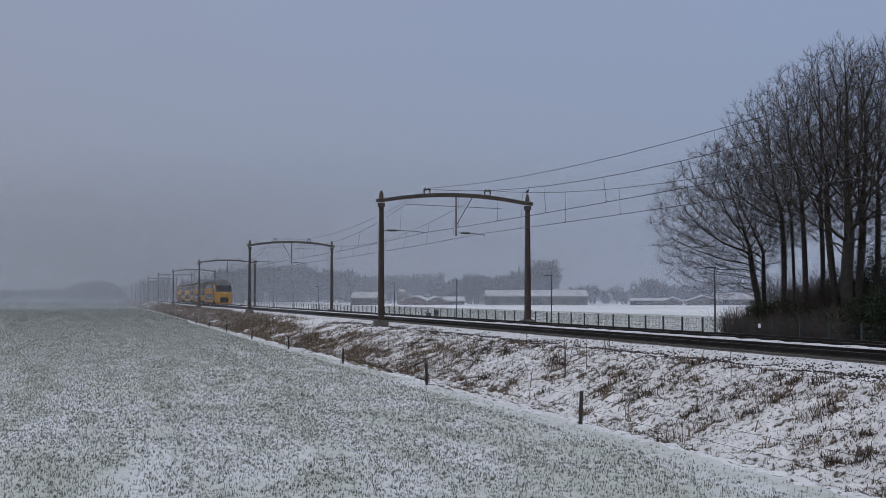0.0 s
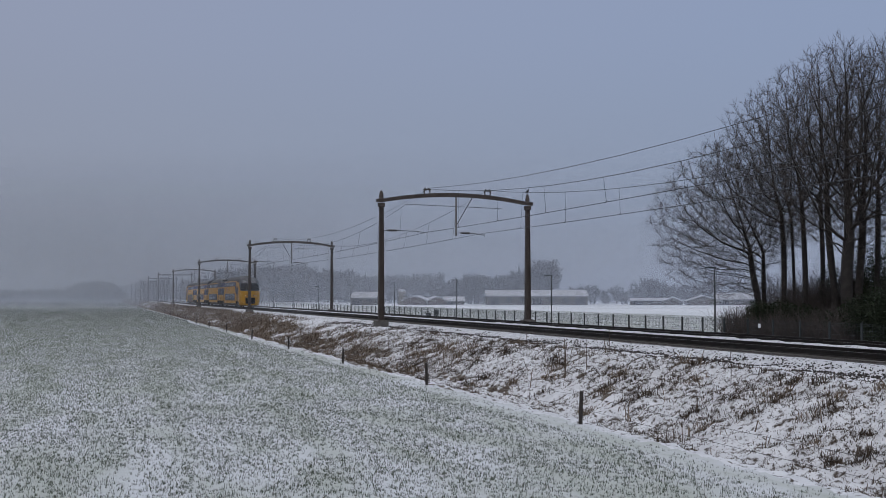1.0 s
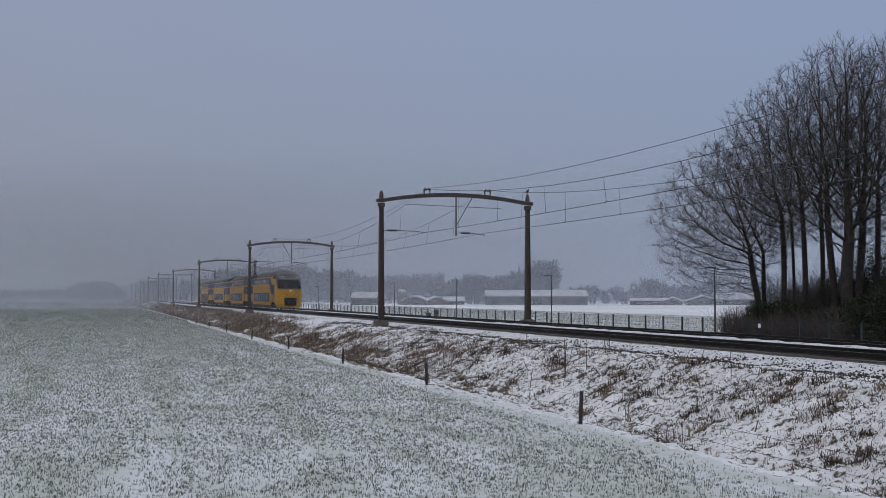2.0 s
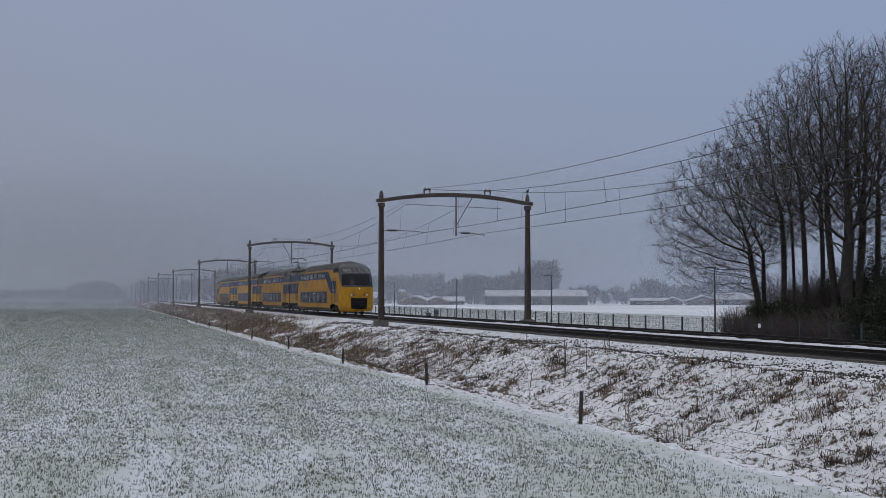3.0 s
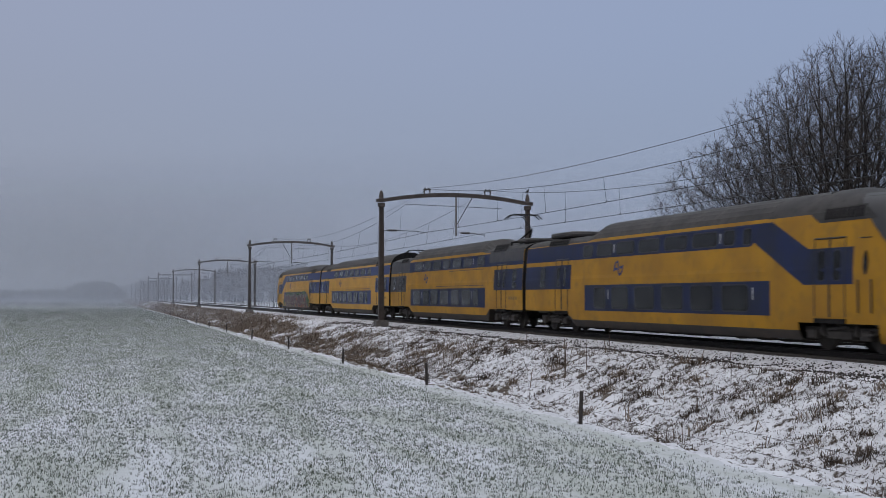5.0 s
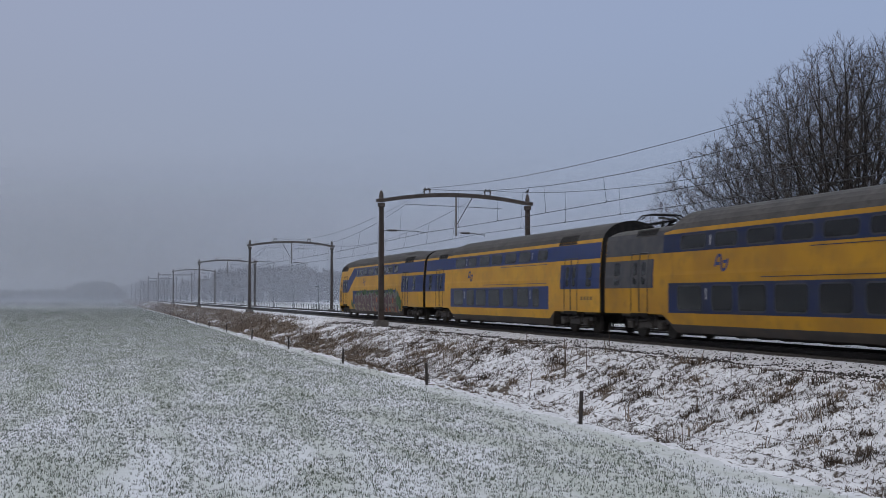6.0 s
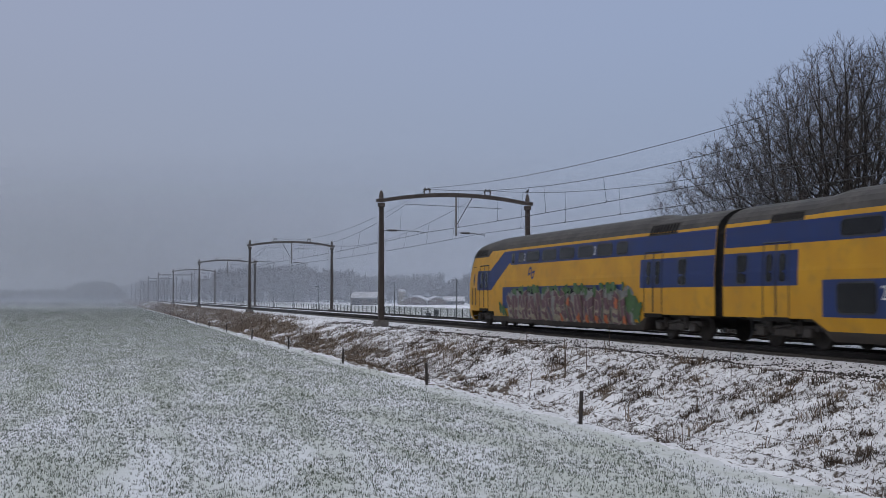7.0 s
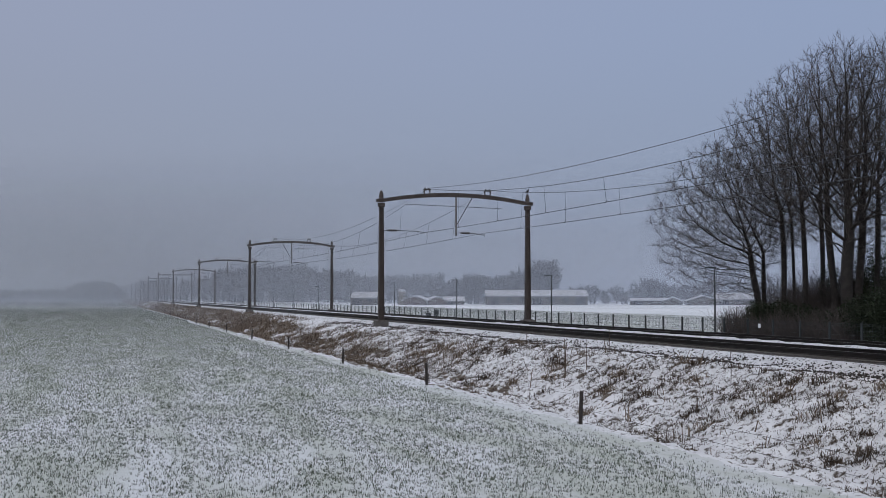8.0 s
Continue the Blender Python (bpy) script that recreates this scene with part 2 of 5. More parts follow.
def ballast_bed():
    y0, y1 = -150, 1500
    cut = [(18.35, -0.50), (19.35, -0.21), (22.3, -0.21), (22.58, -0.07), (22.85, -0.025), (23.25, -0.025), (23.6, -0.21), (26.6, -0.21), (27.7, -0.50)]
    ys = steps((y0, 10, 20), (10, 110, 0.5), (110, 400, 5), (400, y1, 50))
    vs, fs, mi = [], [], []
    for y in ys:
        for x, z in cut:
            k = 0 if y > 110 else 0.10 if 22.4 < x < 23.8 else 0.04
            vs.append((x + k * noise.noise((x, y * 1.7, 4)), y, z + 0.5 * k * noise.noise((x * 2, y * 2.3, 8))))
    n = len(cut)
    for j in range(len(ys) - 1):
        for i in range(n - 1):
            fs.append((j * n + i, j * n + i + 1, (j + 1) * n + i + 1, (j + 1) * n + i))
            mi.append(1 if i in (0, 2, 3, 4, 5, 7) else 0)
    return tagged(shape("ballast_bed", vs, fs, [BALLAST, SHOULDER], index=mi, smooth=True), "dark ballast with snow on its shoulders", "ballast", kind="structure")


ballast_bed()


def rail_mesh(x):
    cut = [(-0.075, -0.172), (-0.075, -0.160), (-0.015, -0.145), (-0.012, -0.045), (-0.036, -0.035), (-0.036, -0.006), (-0.028, 0.0),
           (0.028, 0.0), (0.036, -0.006), (0.036, -0.035), (0.012, -0.045), (0.015, -0.145), (0.075, -0.160), (0.075, -0.172)]
    ys = [-150, 0, 60, 150, 400, 1500]
    n = len(cut)
    vs = [(x + a, y, z) for y in ys for a, z in cut]
    fs, mi = [], []
    for j in range(len(ys) - 1):
        for i in range(n):
            fs.append((j * n + i, j * n + (i + 1) % n, (j + 1) * n + (i + 1) % n, (j + 1) * n + i))
            mi.append(1 if i == 6 else 0)
    return vs, fs, mi


def track(mid, label):
    t = thing("railway_track", label, "railway track", "railway tracks")
    for s in (-1, 1):
        vs, fs, mi = rail_mesh(mid + s * 0.754)
        shape("rail", vs, fs, [RAIL, RAIL_HEAD], t, index=mi)
    first = part("sleeper", boxed(-1.26, 1.26, -0.13, 0.13, -0.33, -0.175, bevel=0.02), CONCRETE, t)
    first.matrix_basis = pose(mid, 16, 0)
    for k in range(1, 150):
        shared("sleeper", first, t, pose(mid, 16 + 0.6 * k, 0))
    return t


track(NEAR, "rusty steel rails on concrete sleepers in dark ballast")
track(FAR, "rusty steel rails on concrete sleepers beyond the first track")

# ---- overhead line ----
PORTALS = [4.2, 75.4, 145.8, 221.8, 301.0]
FRAMES_FAR = [378.0, 456.0, 537.0, 615.0, 695.0, 775.0, 855.0, 935.0, 1015.0]
ML, MR = 17.82, 28.08


def insulator(bm, a, b, r=0.03):
    a, b = Vector(a), Vector(b)
    pts = [a.lerp(b, i / 10) for i in range(11)]
    return tube(bm, pts, [r if i % 2 else r * 2.0 for i in range(11)], 8)


def mast_mesh(top):
    """H-section that tapers towards its cap, as one closed skin."""
    bm = bmesh.new()
    h = [(-1, -1), (1, -1), (1, -0.86), (0.08, -0.86), (0.08, 0.86), (1, 0.86), (1, 1), (-1, 1), (-1, 0.86), (-0.08, 0.86), (-0.08, -0.86), (-1, -0.86)]
    rows = [[bm.verts.new((v * w, u * w, z)) for u, v in h] for w, z in ((0.18, 0.0), (0.16, 4.0), (0.13, top))]
    for lo, hi in zip(rows, rows[1:]):
        for k in range(12):
            bm.faces.new((lo[k], lo[(k + 1) % 12], hi[(k + 1) % 12], hi[k]))
    bm.faces.new(rows[0])
    bm.faces.new(rows[-1])
    return bm


def portal(y, hang_at=22.97, arm_dir=1):
    p = thing("catenary_portal", "brown steel arched catenary portal over both tracks", "catenary portal", "catenary portals")
    for x, near in ((ML, 1), (MR, 0)):
        m = part("mast", mast_mesh(7.46), MAST, p)
        m.matrix_basis = pose(x, y, 0.0)
        cap = bmesh.new()
        tube(cap, [(0, 0, 7.95), (0, 0, 8.15), (0, 0, 8.38), (0, 0, 8.52), (0, 0, 8.58)], [0.15, 0.16, 0.13, 0.07, 0.01], 8)
        part("cap", cap, MAST, m, "pointed mast cap")
        part("bracket", boxed(-0.22, 0.22, -0.16, 0.16, 7.45, 7.74, bevel=0.03), MAST, m)
        f = bmesh.new()
        box(f, -0.42, 0.42, -0.42, 0.42, -0.62, -0.02, bevel=0.04)
        part("foundation", f, CONCRETE, m, "dark concrete foundation block")
        part("foot_plate", boxed(-0.24, 0.24, -0.24, 0.24, -0.02, 0.03), MAST, m)
        if y > 200:
            part("mast_plate", boxed(-0.17, 0.17, -0.20, -0.18, 1.5, 2.1), GALV, m, "pale plate on the mast")
    # arched box beam with level ends
    bm = bmesh.new()
    n = 22
    rings = []
    for i in range(n + 1):
        s = i / n
        x = ML - 0.35 + (MR - ML + 0.7) * s
        q = min(1.0, abs(x - (ML + MR) / 2) / 5.13)
        h, w = 0.115 + 0.02 * (1 - q), 0.13
        zc = 7.88 + 0.48 * (1 - q * q)
        rings.append([bm.verts.new((x, y + a, zc + b)) for a, b in ((-w, -h), (w, -h), (w, h), (-w, h))])
    for a, b in zip(rings, rings[1:]):
        for k in range(4):
            bm.faces.new((a[k], a[(k + 1) % 4], b[(k + 1) % 4], b[k]))
    bm.faces.new(rings[0])
    bm.faces.new(rings[-1])
    part("beam", bm, MAST, p)
    part("tie_rod", tubed([(ML + 1.6, y, 7.68), (MR - 1.9, y, 7.52)], 0.018, 5), MAST, p)
    for x in (20.95, 25.2):
        c = bmesh.new()
        for a in (-0.19, 0.19):
            box(c, x + a - 0.03, x + a + 0.03, y - 0.05, y + 0.05, 8.2, 8.72)
        box(c, x - 0.26, x + 0.26, y - 0.06, y + 0.06, 8.66, 8.72)
        box(c, x - 0.2, x + 0.2, y - 0.04, y + 0.04, 8.36, 8.41)
        for a in (-0.13, 0.13):
            insulator(c, (x + a, y, 8.70), (x + a, y, 8.82), 0.03)
        part("wire_cage", c, MAST, p, "dark wire carrier on the beam")
    h = bmesh.new()
    box(h, hang_at - 0.05, hang_at + 0.05, y - 0.05, y + 0.05, 5.62, 8.25)
    tube(h, [(hang_at + 1.15 * arm_dir, y, 8.22), (hang_at + 0.04 * arm_dir, y, 6.35)], 0.03, 5)
    part("drop_post", h, GALV, p, "grey hanging drop post with a stay")
    for x0, x1, z in ((ML + 0.1, 20.95, 5.92), (hang_at, 25.0, 5.82)):
        a = bmesh.new()
        tube(a, [(x0, y, z), (x0 + 0.35, y, z)], 0.02, 5)
        insulator(a, (x0 + 0.35, y, z), (x0 + 0.95, y, z), 0.045)
        tube(a, [(x0 + 0.95, y, z), (x1 - 0.7, y, z - 0.03), (x1, y, z - 0.13)], 0.024, 5)
        tube(a, [(x1, y, z - 0.28), (x1, y, z + 0.02)], 0.015, 5)
        part("registration_arm", a, MAST, p)
    return p


for k, y in enumerate(PORTALS):
    portal(y, *((22.97, 1) if k % 2 else (22.97, -1)))


def flat_portal(y):
    p = thing("catenary_portal", "plain brown steel catenary portal far down the line", "catenary portal", "flat catenary portals")
    for x in (ML, MR):
        m = part("mast", boxed(-0.14, 0.14, -0.14, 0.14, -0.5, 9.3), MAST, p)
        m.matrix_basis = pose(x, y, 0)
        part("foundation", boxed(-0.4, 0.4, -0.4, 0.4, -0.6, 0.0), CONCRETE, m)
    part("beam", boxed(ML - 0.2, MR + 0.2, y - 0.14, y + 0.14, 8.25, 8.55), MAST, p)
    for x in (20.9, 25.1):
        part("drop_post", boxed(x - 0.06, x + 0.06, y - 0.06, y + 0.06, 5.7, 8.3), MAST, p)
    return p


for y in FRAMES_FAR:
    flat_portal(y)


def overhead_wires(mid, kind_label, feeder):
    t = thing("overhead_wire", kind_label, "overhead wire", "overhead wires")
    at = PORTALS + FRAMES_FAR
    x_top = 20.95 if mid == NEAR else 25.2

    def contact(y, a, b):
        s = (y - a) / (b - a)
        return mid - 0.05 + 0.2 * math.sin(2 * math.pi * y / 142), 5.83 - 0.75 * s * (1 - s)

    def bearer(y, a, b):
        s = (y - a) / (b - a)
        return x_top + (mid - x_top) * 4 * s * (1 - s), 8.75 - 8.4 * s * (1 - s)

    for name, fn, r in (("contact_wire", contact, 0.015), ("bearer_wire", bearer, 0.013)):
        pts = []
        for a, b in zip(at, at[1:]):
            for i in range(16):
                y = a + (b - a) * i / 16
                x, z = fn(y, a, b)
                pts.append((x, y, z))
        part(name, tubed(pts, r, 4), WIRE, t)
    if feeder:
        pts = []
        for a, b in zip(at, at[1:]):
            for i in range(12):
                s = i / 12
                pts.append((21.15, a + (b - a) * s, 8.8 - 5.2 * s * (1 - s)))
        part("feeder_wire", tubed(pts, 0.012, 4), WIRE, t)
    for a, b in list(zip(at, at[1:]))[:4]:
        for i in range(1, 10):
            y = a + (b - a) * i / 10
            x, z = contact(y, a, b)
            u, w = bearer(y, a, b)
            d = tubed([(u, y, w), (x, y, z)], 0.008, 4)
            tube(d, [(x, y, z - 0.02), (x, y, z + 0.07)], 0.034, 5)
            part("dropper", d, WIRE, t)
    return t


overhead_wires(NEAR, "dark copper contact and bearer wires over the first track", True)
overhead_wires(FAR, "dark copper contact and bearer wires over the second track", False)



def signal(x, label):
    t = thing("railway_signal", label, "railway signal", "railway signals", pose(x, 522, -0.45))
    part("mast", tubed([(0, 0, 0), (0, 0, 7.4)], 0.09, 8), MAST, t)
    part("signal_head", boxed(-0.35, 0.35, -0.22, -0.05, 5.9, 7.9, bevel=0.08), BLACK, t)
    part("mast_plate", boxed(-0.16, 0.16, -0.14, -0.09, 3.6, 5.4), GALV, t, "pale mast plate")
    part("ladder", boxed(-0.2, 0.2, 0.25, 0.3, 0.2, 6.0), GALV, t)
    part("base", boxed(-0.35, 0.35, -0.35, 0.35, -0.3, 0.1), CONCRETE, t)


signal(18.5, "tall dark railway signal with a pale mast plate")
signal(28.3, "tall dark railway signal beyond the second track")



def bird():
    t = thing("bird", "small dark bird perched on a mast cap", "bird", at=pose(28.08, 75.4, 8.57, 0, 0, 30))
    part("body", tubed([(-0.14, 0, 0.10), (-0.06, 0, 0.13), (0.04, 0, 0.19), (0.10, 0, 0.25)], [0.02, 0.075, 0.08, 0.035], 8), BLACK, t)
    part("head", tubed([(0.08, 0, 0.26), (0.12, 0, 0.29), (0.16, 0, 0.29)], [0.03, 0.045, 0.02], 8), BLACK, t)
    part("beak", tubed([(0.16, 0, 0.29), (0.21, 0, 0.28)], [0.014, 0.003], 5), WIRE, t)
    part("tail", tubed([(-0.12, 0, 0.11), (-0.28, 0, 0.03)], [0.03, 0.022], 5), BLACK, t)
    for s in (-0.025, 0.025):
        part("leg", tubed([(0, s, 0.0), (0, s, 0.13)], 0.007, 4), WIRE, t)


bird()

# ---- far side: fence, lamps, path ----


def mesh_fence():
    f = thing("mesh_fence", "dark green steel mesh fence along the line", "fence", "railway fences")
    post = part("post", boxed(-0.045, 0.045, -0.045, 0.045, -0.9, 0.34, bevel=0.01), FENCE, f)
    post.matrix_basis = pose(34, 44.5, 0)
    panel = bmesh.new()
    for z in (-0.72, -0.5, -0.28, -0.06, 0.16, 0.26):
        box(panel, -0.006, 0.006, 0.03, 2.47, z - 0.006, z + 0.006)
    for k in range(12):
        y = 0.12 + 0.2 * k
        box(panel, -0.004, 0.004, y - 0.003, y + 0.003, -0.75, 0.28)
    mesh = part("mesh_panel", panel, FENCE, f)
    mesh.matrix_basis = pose(34, 44.5, 0)
    for k in range(1, 110):
        shared("post", post, f, pose(34, 44.5 + 2.5 * k, 0))
        if k < 60:
            shared("mesh_panel", mesh, f, pose(34, 44.5 + 2.5 * k, 0))
    return f


mesh_fence()


def fence_sign():
    t = thing("fence_sign", "small white sign plate on the mesh fence", "sign", at=pose(33.93, 55.7, 0.0))
    part("plate", boxed(-0.006, 0.006, -0.12, 0.12, -0.12, 0.10, bevel=0.003), SNOW, t)
    part("clip", boxed(0.006, 0.06, -0.02, 0.02, -0.05, 0.05), FENCE, t)


fence_sign()


def street_lamp(y):
    t = thing("street_lamp", "slim dark steel lamp post with a flat head beside the path", "street lamp", "path lamps")
    t.matrix_basis = pose(36, y, -0.82)
    part("pole", tubed([(0, 0, 0), (0, 0, 2), (0, 0, 4.12)], [0.06, 0.05, 0.04], 8), FENCE, t)
    part("lamp_head", boxed(-0.62, 0.06, -0.09, 0.09, 4.08, 4.17, bevel=0.03), FENCE, t)
    part("base", tubed([(0, 0, -0.05), (0, 0, 0.5)], 0.08, 8), FENCE, t)
    return t


for k in range(12):
    street_lamp(64.1 + 26.95 * k)



def path_bench(x, y):
    t = thing("bench", "low dark bench beside the snowy path", "bench", at=pose(x, y, -0.82))
    part("seat", boxed(-0.2, 0.2, -0.75, 0.75, 0.40, 0.46, bevel=0.01), WOOD, t)
    for d in (-0.6, 0.6):
        part("leg", boxed(-0.18, 0.18, d - 0.04, d + 0.04, -0.05, 0.40), FENCE, t)


def litter_bin(x, y):
    t = thing("litter_bin", "small dark litter bin beside the bench", "litter bin", at=pose(x, y, -0.82))
    part("drum", tubed([(0, 0, 0.12), (0, 0, 0.5), (0, 0, 0.78)], [0.22, 0.26, 0.27], 12), FENCE, t)
    part("lid", tubed([(0, 0, 0.78), (0, 0, 0.84), (0, 0, 0.9)], [0.28, 0.26, 0.1], 12), FENCE, t)
    part("post", tubed([(0, 0, -0.05), (0, 0, 0.14)], 0.05, 6), FENCE, t)


path_bench(38.1, 136.5)
litter_bin(38.3, 133.6)

# ---- train ----
YELLOW = shader("yellow_coach_paint", (0.56, 0.290, 0.009), 0.45, spec=0.3, vary=(0.47, 0.235, 0.010), scale=0.6, fine=(0.40, 0.22, 0.02), fine_scale=2.2, detail=8, bump=0.02, bump_scale=3)
BLUE = shader("blue_coach_paint", (0.014, 0.034, 0.135), 0.45, spec=0.25, vary=(0.020, 0.033, 0.105), scale=0.8, detail=8)
YELLOW_WORN = shader("grimy_yellow_coach_paint", (0.44, 0.225, 0.010), 0.55, spec=0.25, vary=(0.33, 0.165, 0.014), scale=0.6, fine=(0.28, 0.15, 0.02), fine_scale=2.2, detail=8, bump=0.02, bump_scale=3)
BLUE_WORN = shader("grimy_blue_coach_paint", (0.016, 0.026, 0.080), 0.55, spec=0.2, vary=(0.022, 0.027, 0.050), scale=0.8, detail=8)
ROOF = shader("sooty_grey_roof", (0.040, 0.038, 0.037), 0.8, vary=(0.070, 0.065, 0.060), scale=0.9, detail=9, bump=0.1, fine=(0.03, 0.028, 0.027), fine_scale=5)
SKIRT = shader("brake_dust_brown_skirt", (0.055, 0.042, 0.032), 0.7, vary=(0.035, 0.030, 0.027), scale=1.5, detail=8)
GLASS = shader("dark_coach_glass", (0.010, 0.011, 0.012), 0.16, spec=0.2)
SCREEN = shader("dark_windscreen_glass", (0.012, 0.013, 0.015), 0.22, spec=0.18)
FADED = shader("faded_brown_lettering", (0.19, 0.11, 0.02), 0.6)
SEAL = shader("black_window_seal", (0.018, 0.020, 0.028), 0.5)
GREY = shader("dark_grey_cab_paint", (0.030, 0.031, 0.034), 0.45, vary=(0.042, 0.042, 0.043), scale=2)
WHITE = shader("white_paint", (0.75, 0.75, 0.75), 0.5, vary=(0.6, 0.6, 0.6), scale=8)
RING = shader("brown_lamp_ring", (0.12, 0.065, 0.02), 0.5)
BOGIE = shader("bogie_iron", (0.028, 0.024, 0.021), 0.75, vary=(0.05, 0.042, 0.035), scale=5, bump=0.3)
LAMP_OUT = shader("lamp_glass", (0.13, 0.10, 0.08), 0.15, spec=0.5)


def glow(name, col, power):
    m = bpy.data.materials.new(name)
    m.use_nodes = True
    b = m.node_tree.nodes["Principled BSDF"]
    b.inputs["Base Color"].default_value = (*col, 1)
    b.inputs["Emission Color"].default_value = (*col, 1)
    b.inputs["Emission Strength"].default_value = power
    return m


HEADLIGHT = glow("lit_headlamp", (0.9, 0.78, 0.60), 0.5)
LAMP_DIM = glow("dimmed_headlamp", (0.55, 0.38, 0.22), 0.3)
PROF_Z = [0.28, 0.45, 0.57, 0.95, 1.6, 2.30, 2.42, 3.10, 3.75, 3.92, 4.12, 4.30, 4.45, 4.56, 4.63, 4.66]
PROF_W = [1.30, 1.40, 1.46, 1.51, 1.51, 1.51, 1.495, 1.45, 1.39, 1.35, 1.25, 1.09, 0.88, 0.62, 0.33, 0.05]
NOSE_Z = [0.28, 0.6, 1.1, 1.7, 2.2, 2.45, 3.0, 3.5, 3.9, 4.1, 4.25, 4.36, 4.44, 4.56, 4.66]
NOSE_U = [0.14, 0.02, 0.05, 0.03, 0.05, 0.10, 0.30, 0.56, 0.90, 1.15, 1.45, 1.9, 2.9, 3.3, 4.0]
NOSE_L = 1.6


def half(z):
    return float(np.interp(z, PROF_Z, PROF_W))


class Coach:
    """One carriage; its near end is at y = 0 in its own space, and d runs from there."""

    def __init__(self, label, length, nose, worn=False, dip=0.52):
        self.ob = thing("train_carriage", label, "train carriage", "train carriages")
        self.n, self.nose = length, nose      # nose: -1 none, 0 at the front, 1 at the rear
        self.flip = nose == 1
        self.dip = dip      # how much of the roof's curve is left over the coupled ends
        self.yellow, self.blue = (YELLOW_WORN, BLUE_WORN) if worn else (YELLOW, BLUE)

    def u(self, d):
        return self.n - d if self.flip else d

    def skin(self, d, z, side, off):
        return (side * (half(z) + off), self.u(d), z)

    def panel(self, name, left, right, material, off=0.006, label="", sides=(-1, 1)):
        """Paint between two edges, each a list of (d, z) of the same heights."""
        zs = sorted({z for _, z in left} | {z for z in PROF_Z if left[0][1] < z < left[-1][1]})
        lz, ld = [z for _, z in left], [d for d, _ in left]
        rz, rd = [z for _, z in right], [d for d, _ in right]
        made = None
        for s in sides:
            vs, fs = [], []
            for z in zs:
                a, e = float(np.interp(z, lz, ld)), float(np.interp(z, rz, rd))
                vs += [self.skin(a, z, s, off), self.skin(e, z, s, off)]
            for i in range(len(zs) - 1):
                q = (2 * i, 2 * i + 1, 2 * i + 3, 2 * i + 2)
                fs.append(q if (s < 0) == self.flip else q[::-1])
            made = shape(name, vs, fs, material, self.ob, label)
        return made

    def strip(self, name, d0, d1, z0, z1, material, off=0.006, label="", sides=(-1, 1)):
        return self.panel(name, [(d0, z0), (d0, z1)], [(d1, z0), (d1, z1)], material, off, label, sides)

    def pane(self, d0, d1, z0, z1, name="window", r=0.14, rim=0.05, glass=None, label=""):
        """A window on each side, each a mesh of its own: black seal with rounded corners and a dark pane."""
        for s in (-1, 1):
            vs, fs, mi = [], [], []
            for grow, off, m in ((rim, 0.012, 0), (0.0, 0.018, 1)):
                k = []
                for cx, cz, a0 in ((d1 - r, z1 - r, 0), (d0 + r, z1 - r, 90), (d0 + r, z0 + r, 180), (d1 - r, z0 + r, 270)):
                    for a in (0, 30, 60, 90):
                        t = radians(a0 + a)
                        k.append(len(vs))
                        vs.append(self.skin(cx + (r + grow) * math.cos(t), cz + (r + grow) * math.sin(t), s, off))
                fs.append(k)
                mi.append(m)
            shape(name, vs, fs, [SEAL, glass or GLASS], self.ob, label, index=mi)

    def shell(self, low0, low1):
        """Body and roof lofted along the carriage; low ends leave room for bogies and roof gear."""
        n = self.n
        nose = self.nose >= 0
        d_start = 7.0 if nose else 0.22
        at = [d_start, n - 5.9, n - 5.2, n - 0.22]
        if not nose:
            at += [5.2, 5.9]
        if low0:
            at += [low0, low0 + 0.9]
        if low1:
            at += [n - low1, n - low1 - 0.9]
        at = sorted(set(round(a, 3) for a in at))
        vs, fs, mi = [], [], []
        m = len(PROF_Z)
        for d in at:
            k = 1.0
            if low0:
                k = min(k, self.dip + (1 - self.dip) * min(1, max(0, (d - low0) / 0.9)))
            if low1:
                k = min(k, self.dip + (1 - self.dip) * min(1, max(0, (n - low1 - d) / 0.9)))
            bottom = 0.28 if (n - d >= 5.85) and (nose or d >= 5.85) else 0.9
            row = []
            for z, w in zip(PROF_Z, PROF_W):
                zz = max(z, bottom)
                ww = half(zz) if zz > z else w
                if zz > 3.75:
                    zz = 3.75 + (zz - 3.75) * k
                row.append((ww, zz))
            vs += [(-w, self.u(d), z) for w, z in row] + [(w, self.u(d), z) for w, z in reversed(row)]
        c = 2 * m
        for j in range(len(at) - 1):
            for i in range(c):
                a, b = j * c + i, j * c + (i + 1) % c
                q = (a, b, b + c, a + c)
                fs.append(q if self.flip else q[::-1])
                i2 = i if i < m else c - 1 - i
                if i == m - 1:
                    i2 = m - 1
                if i == c - 1:
                    i2 = 0
                elif i >= m:
                    i2 = c - 2 - i
                mi.append(2 if i2 < 2 else 1 if i2 >= 9 else 0)
        fs += [tuple(range(c)), tuple(range((len(at) - 1) * c, len(at) * c))]
        mi += [3, 3]
        shape("body", vs, fs, [self.yellow, ROOF, SKIRT, BLACK], self.ob, "yellow double-deck body with a sooty grey roof", index=mi)

    def tip(self, z, a, off=0.0):
        """A point of the nose at height z; a runs from -1 to 1 round the front."""
        w, u0 = half(z) + off, float(np.interp(z, NOSE_Z, NOSE_U)) - off
        t = a * math.pi / 2
        e = 0.90
        x = w * math.copysign(abs(math.sin(t)) ** e, t)
        d = u0 + NOSE_L * (1 - abs(math.cos(t)) ** e)
        return (x, self.u(d), z), d

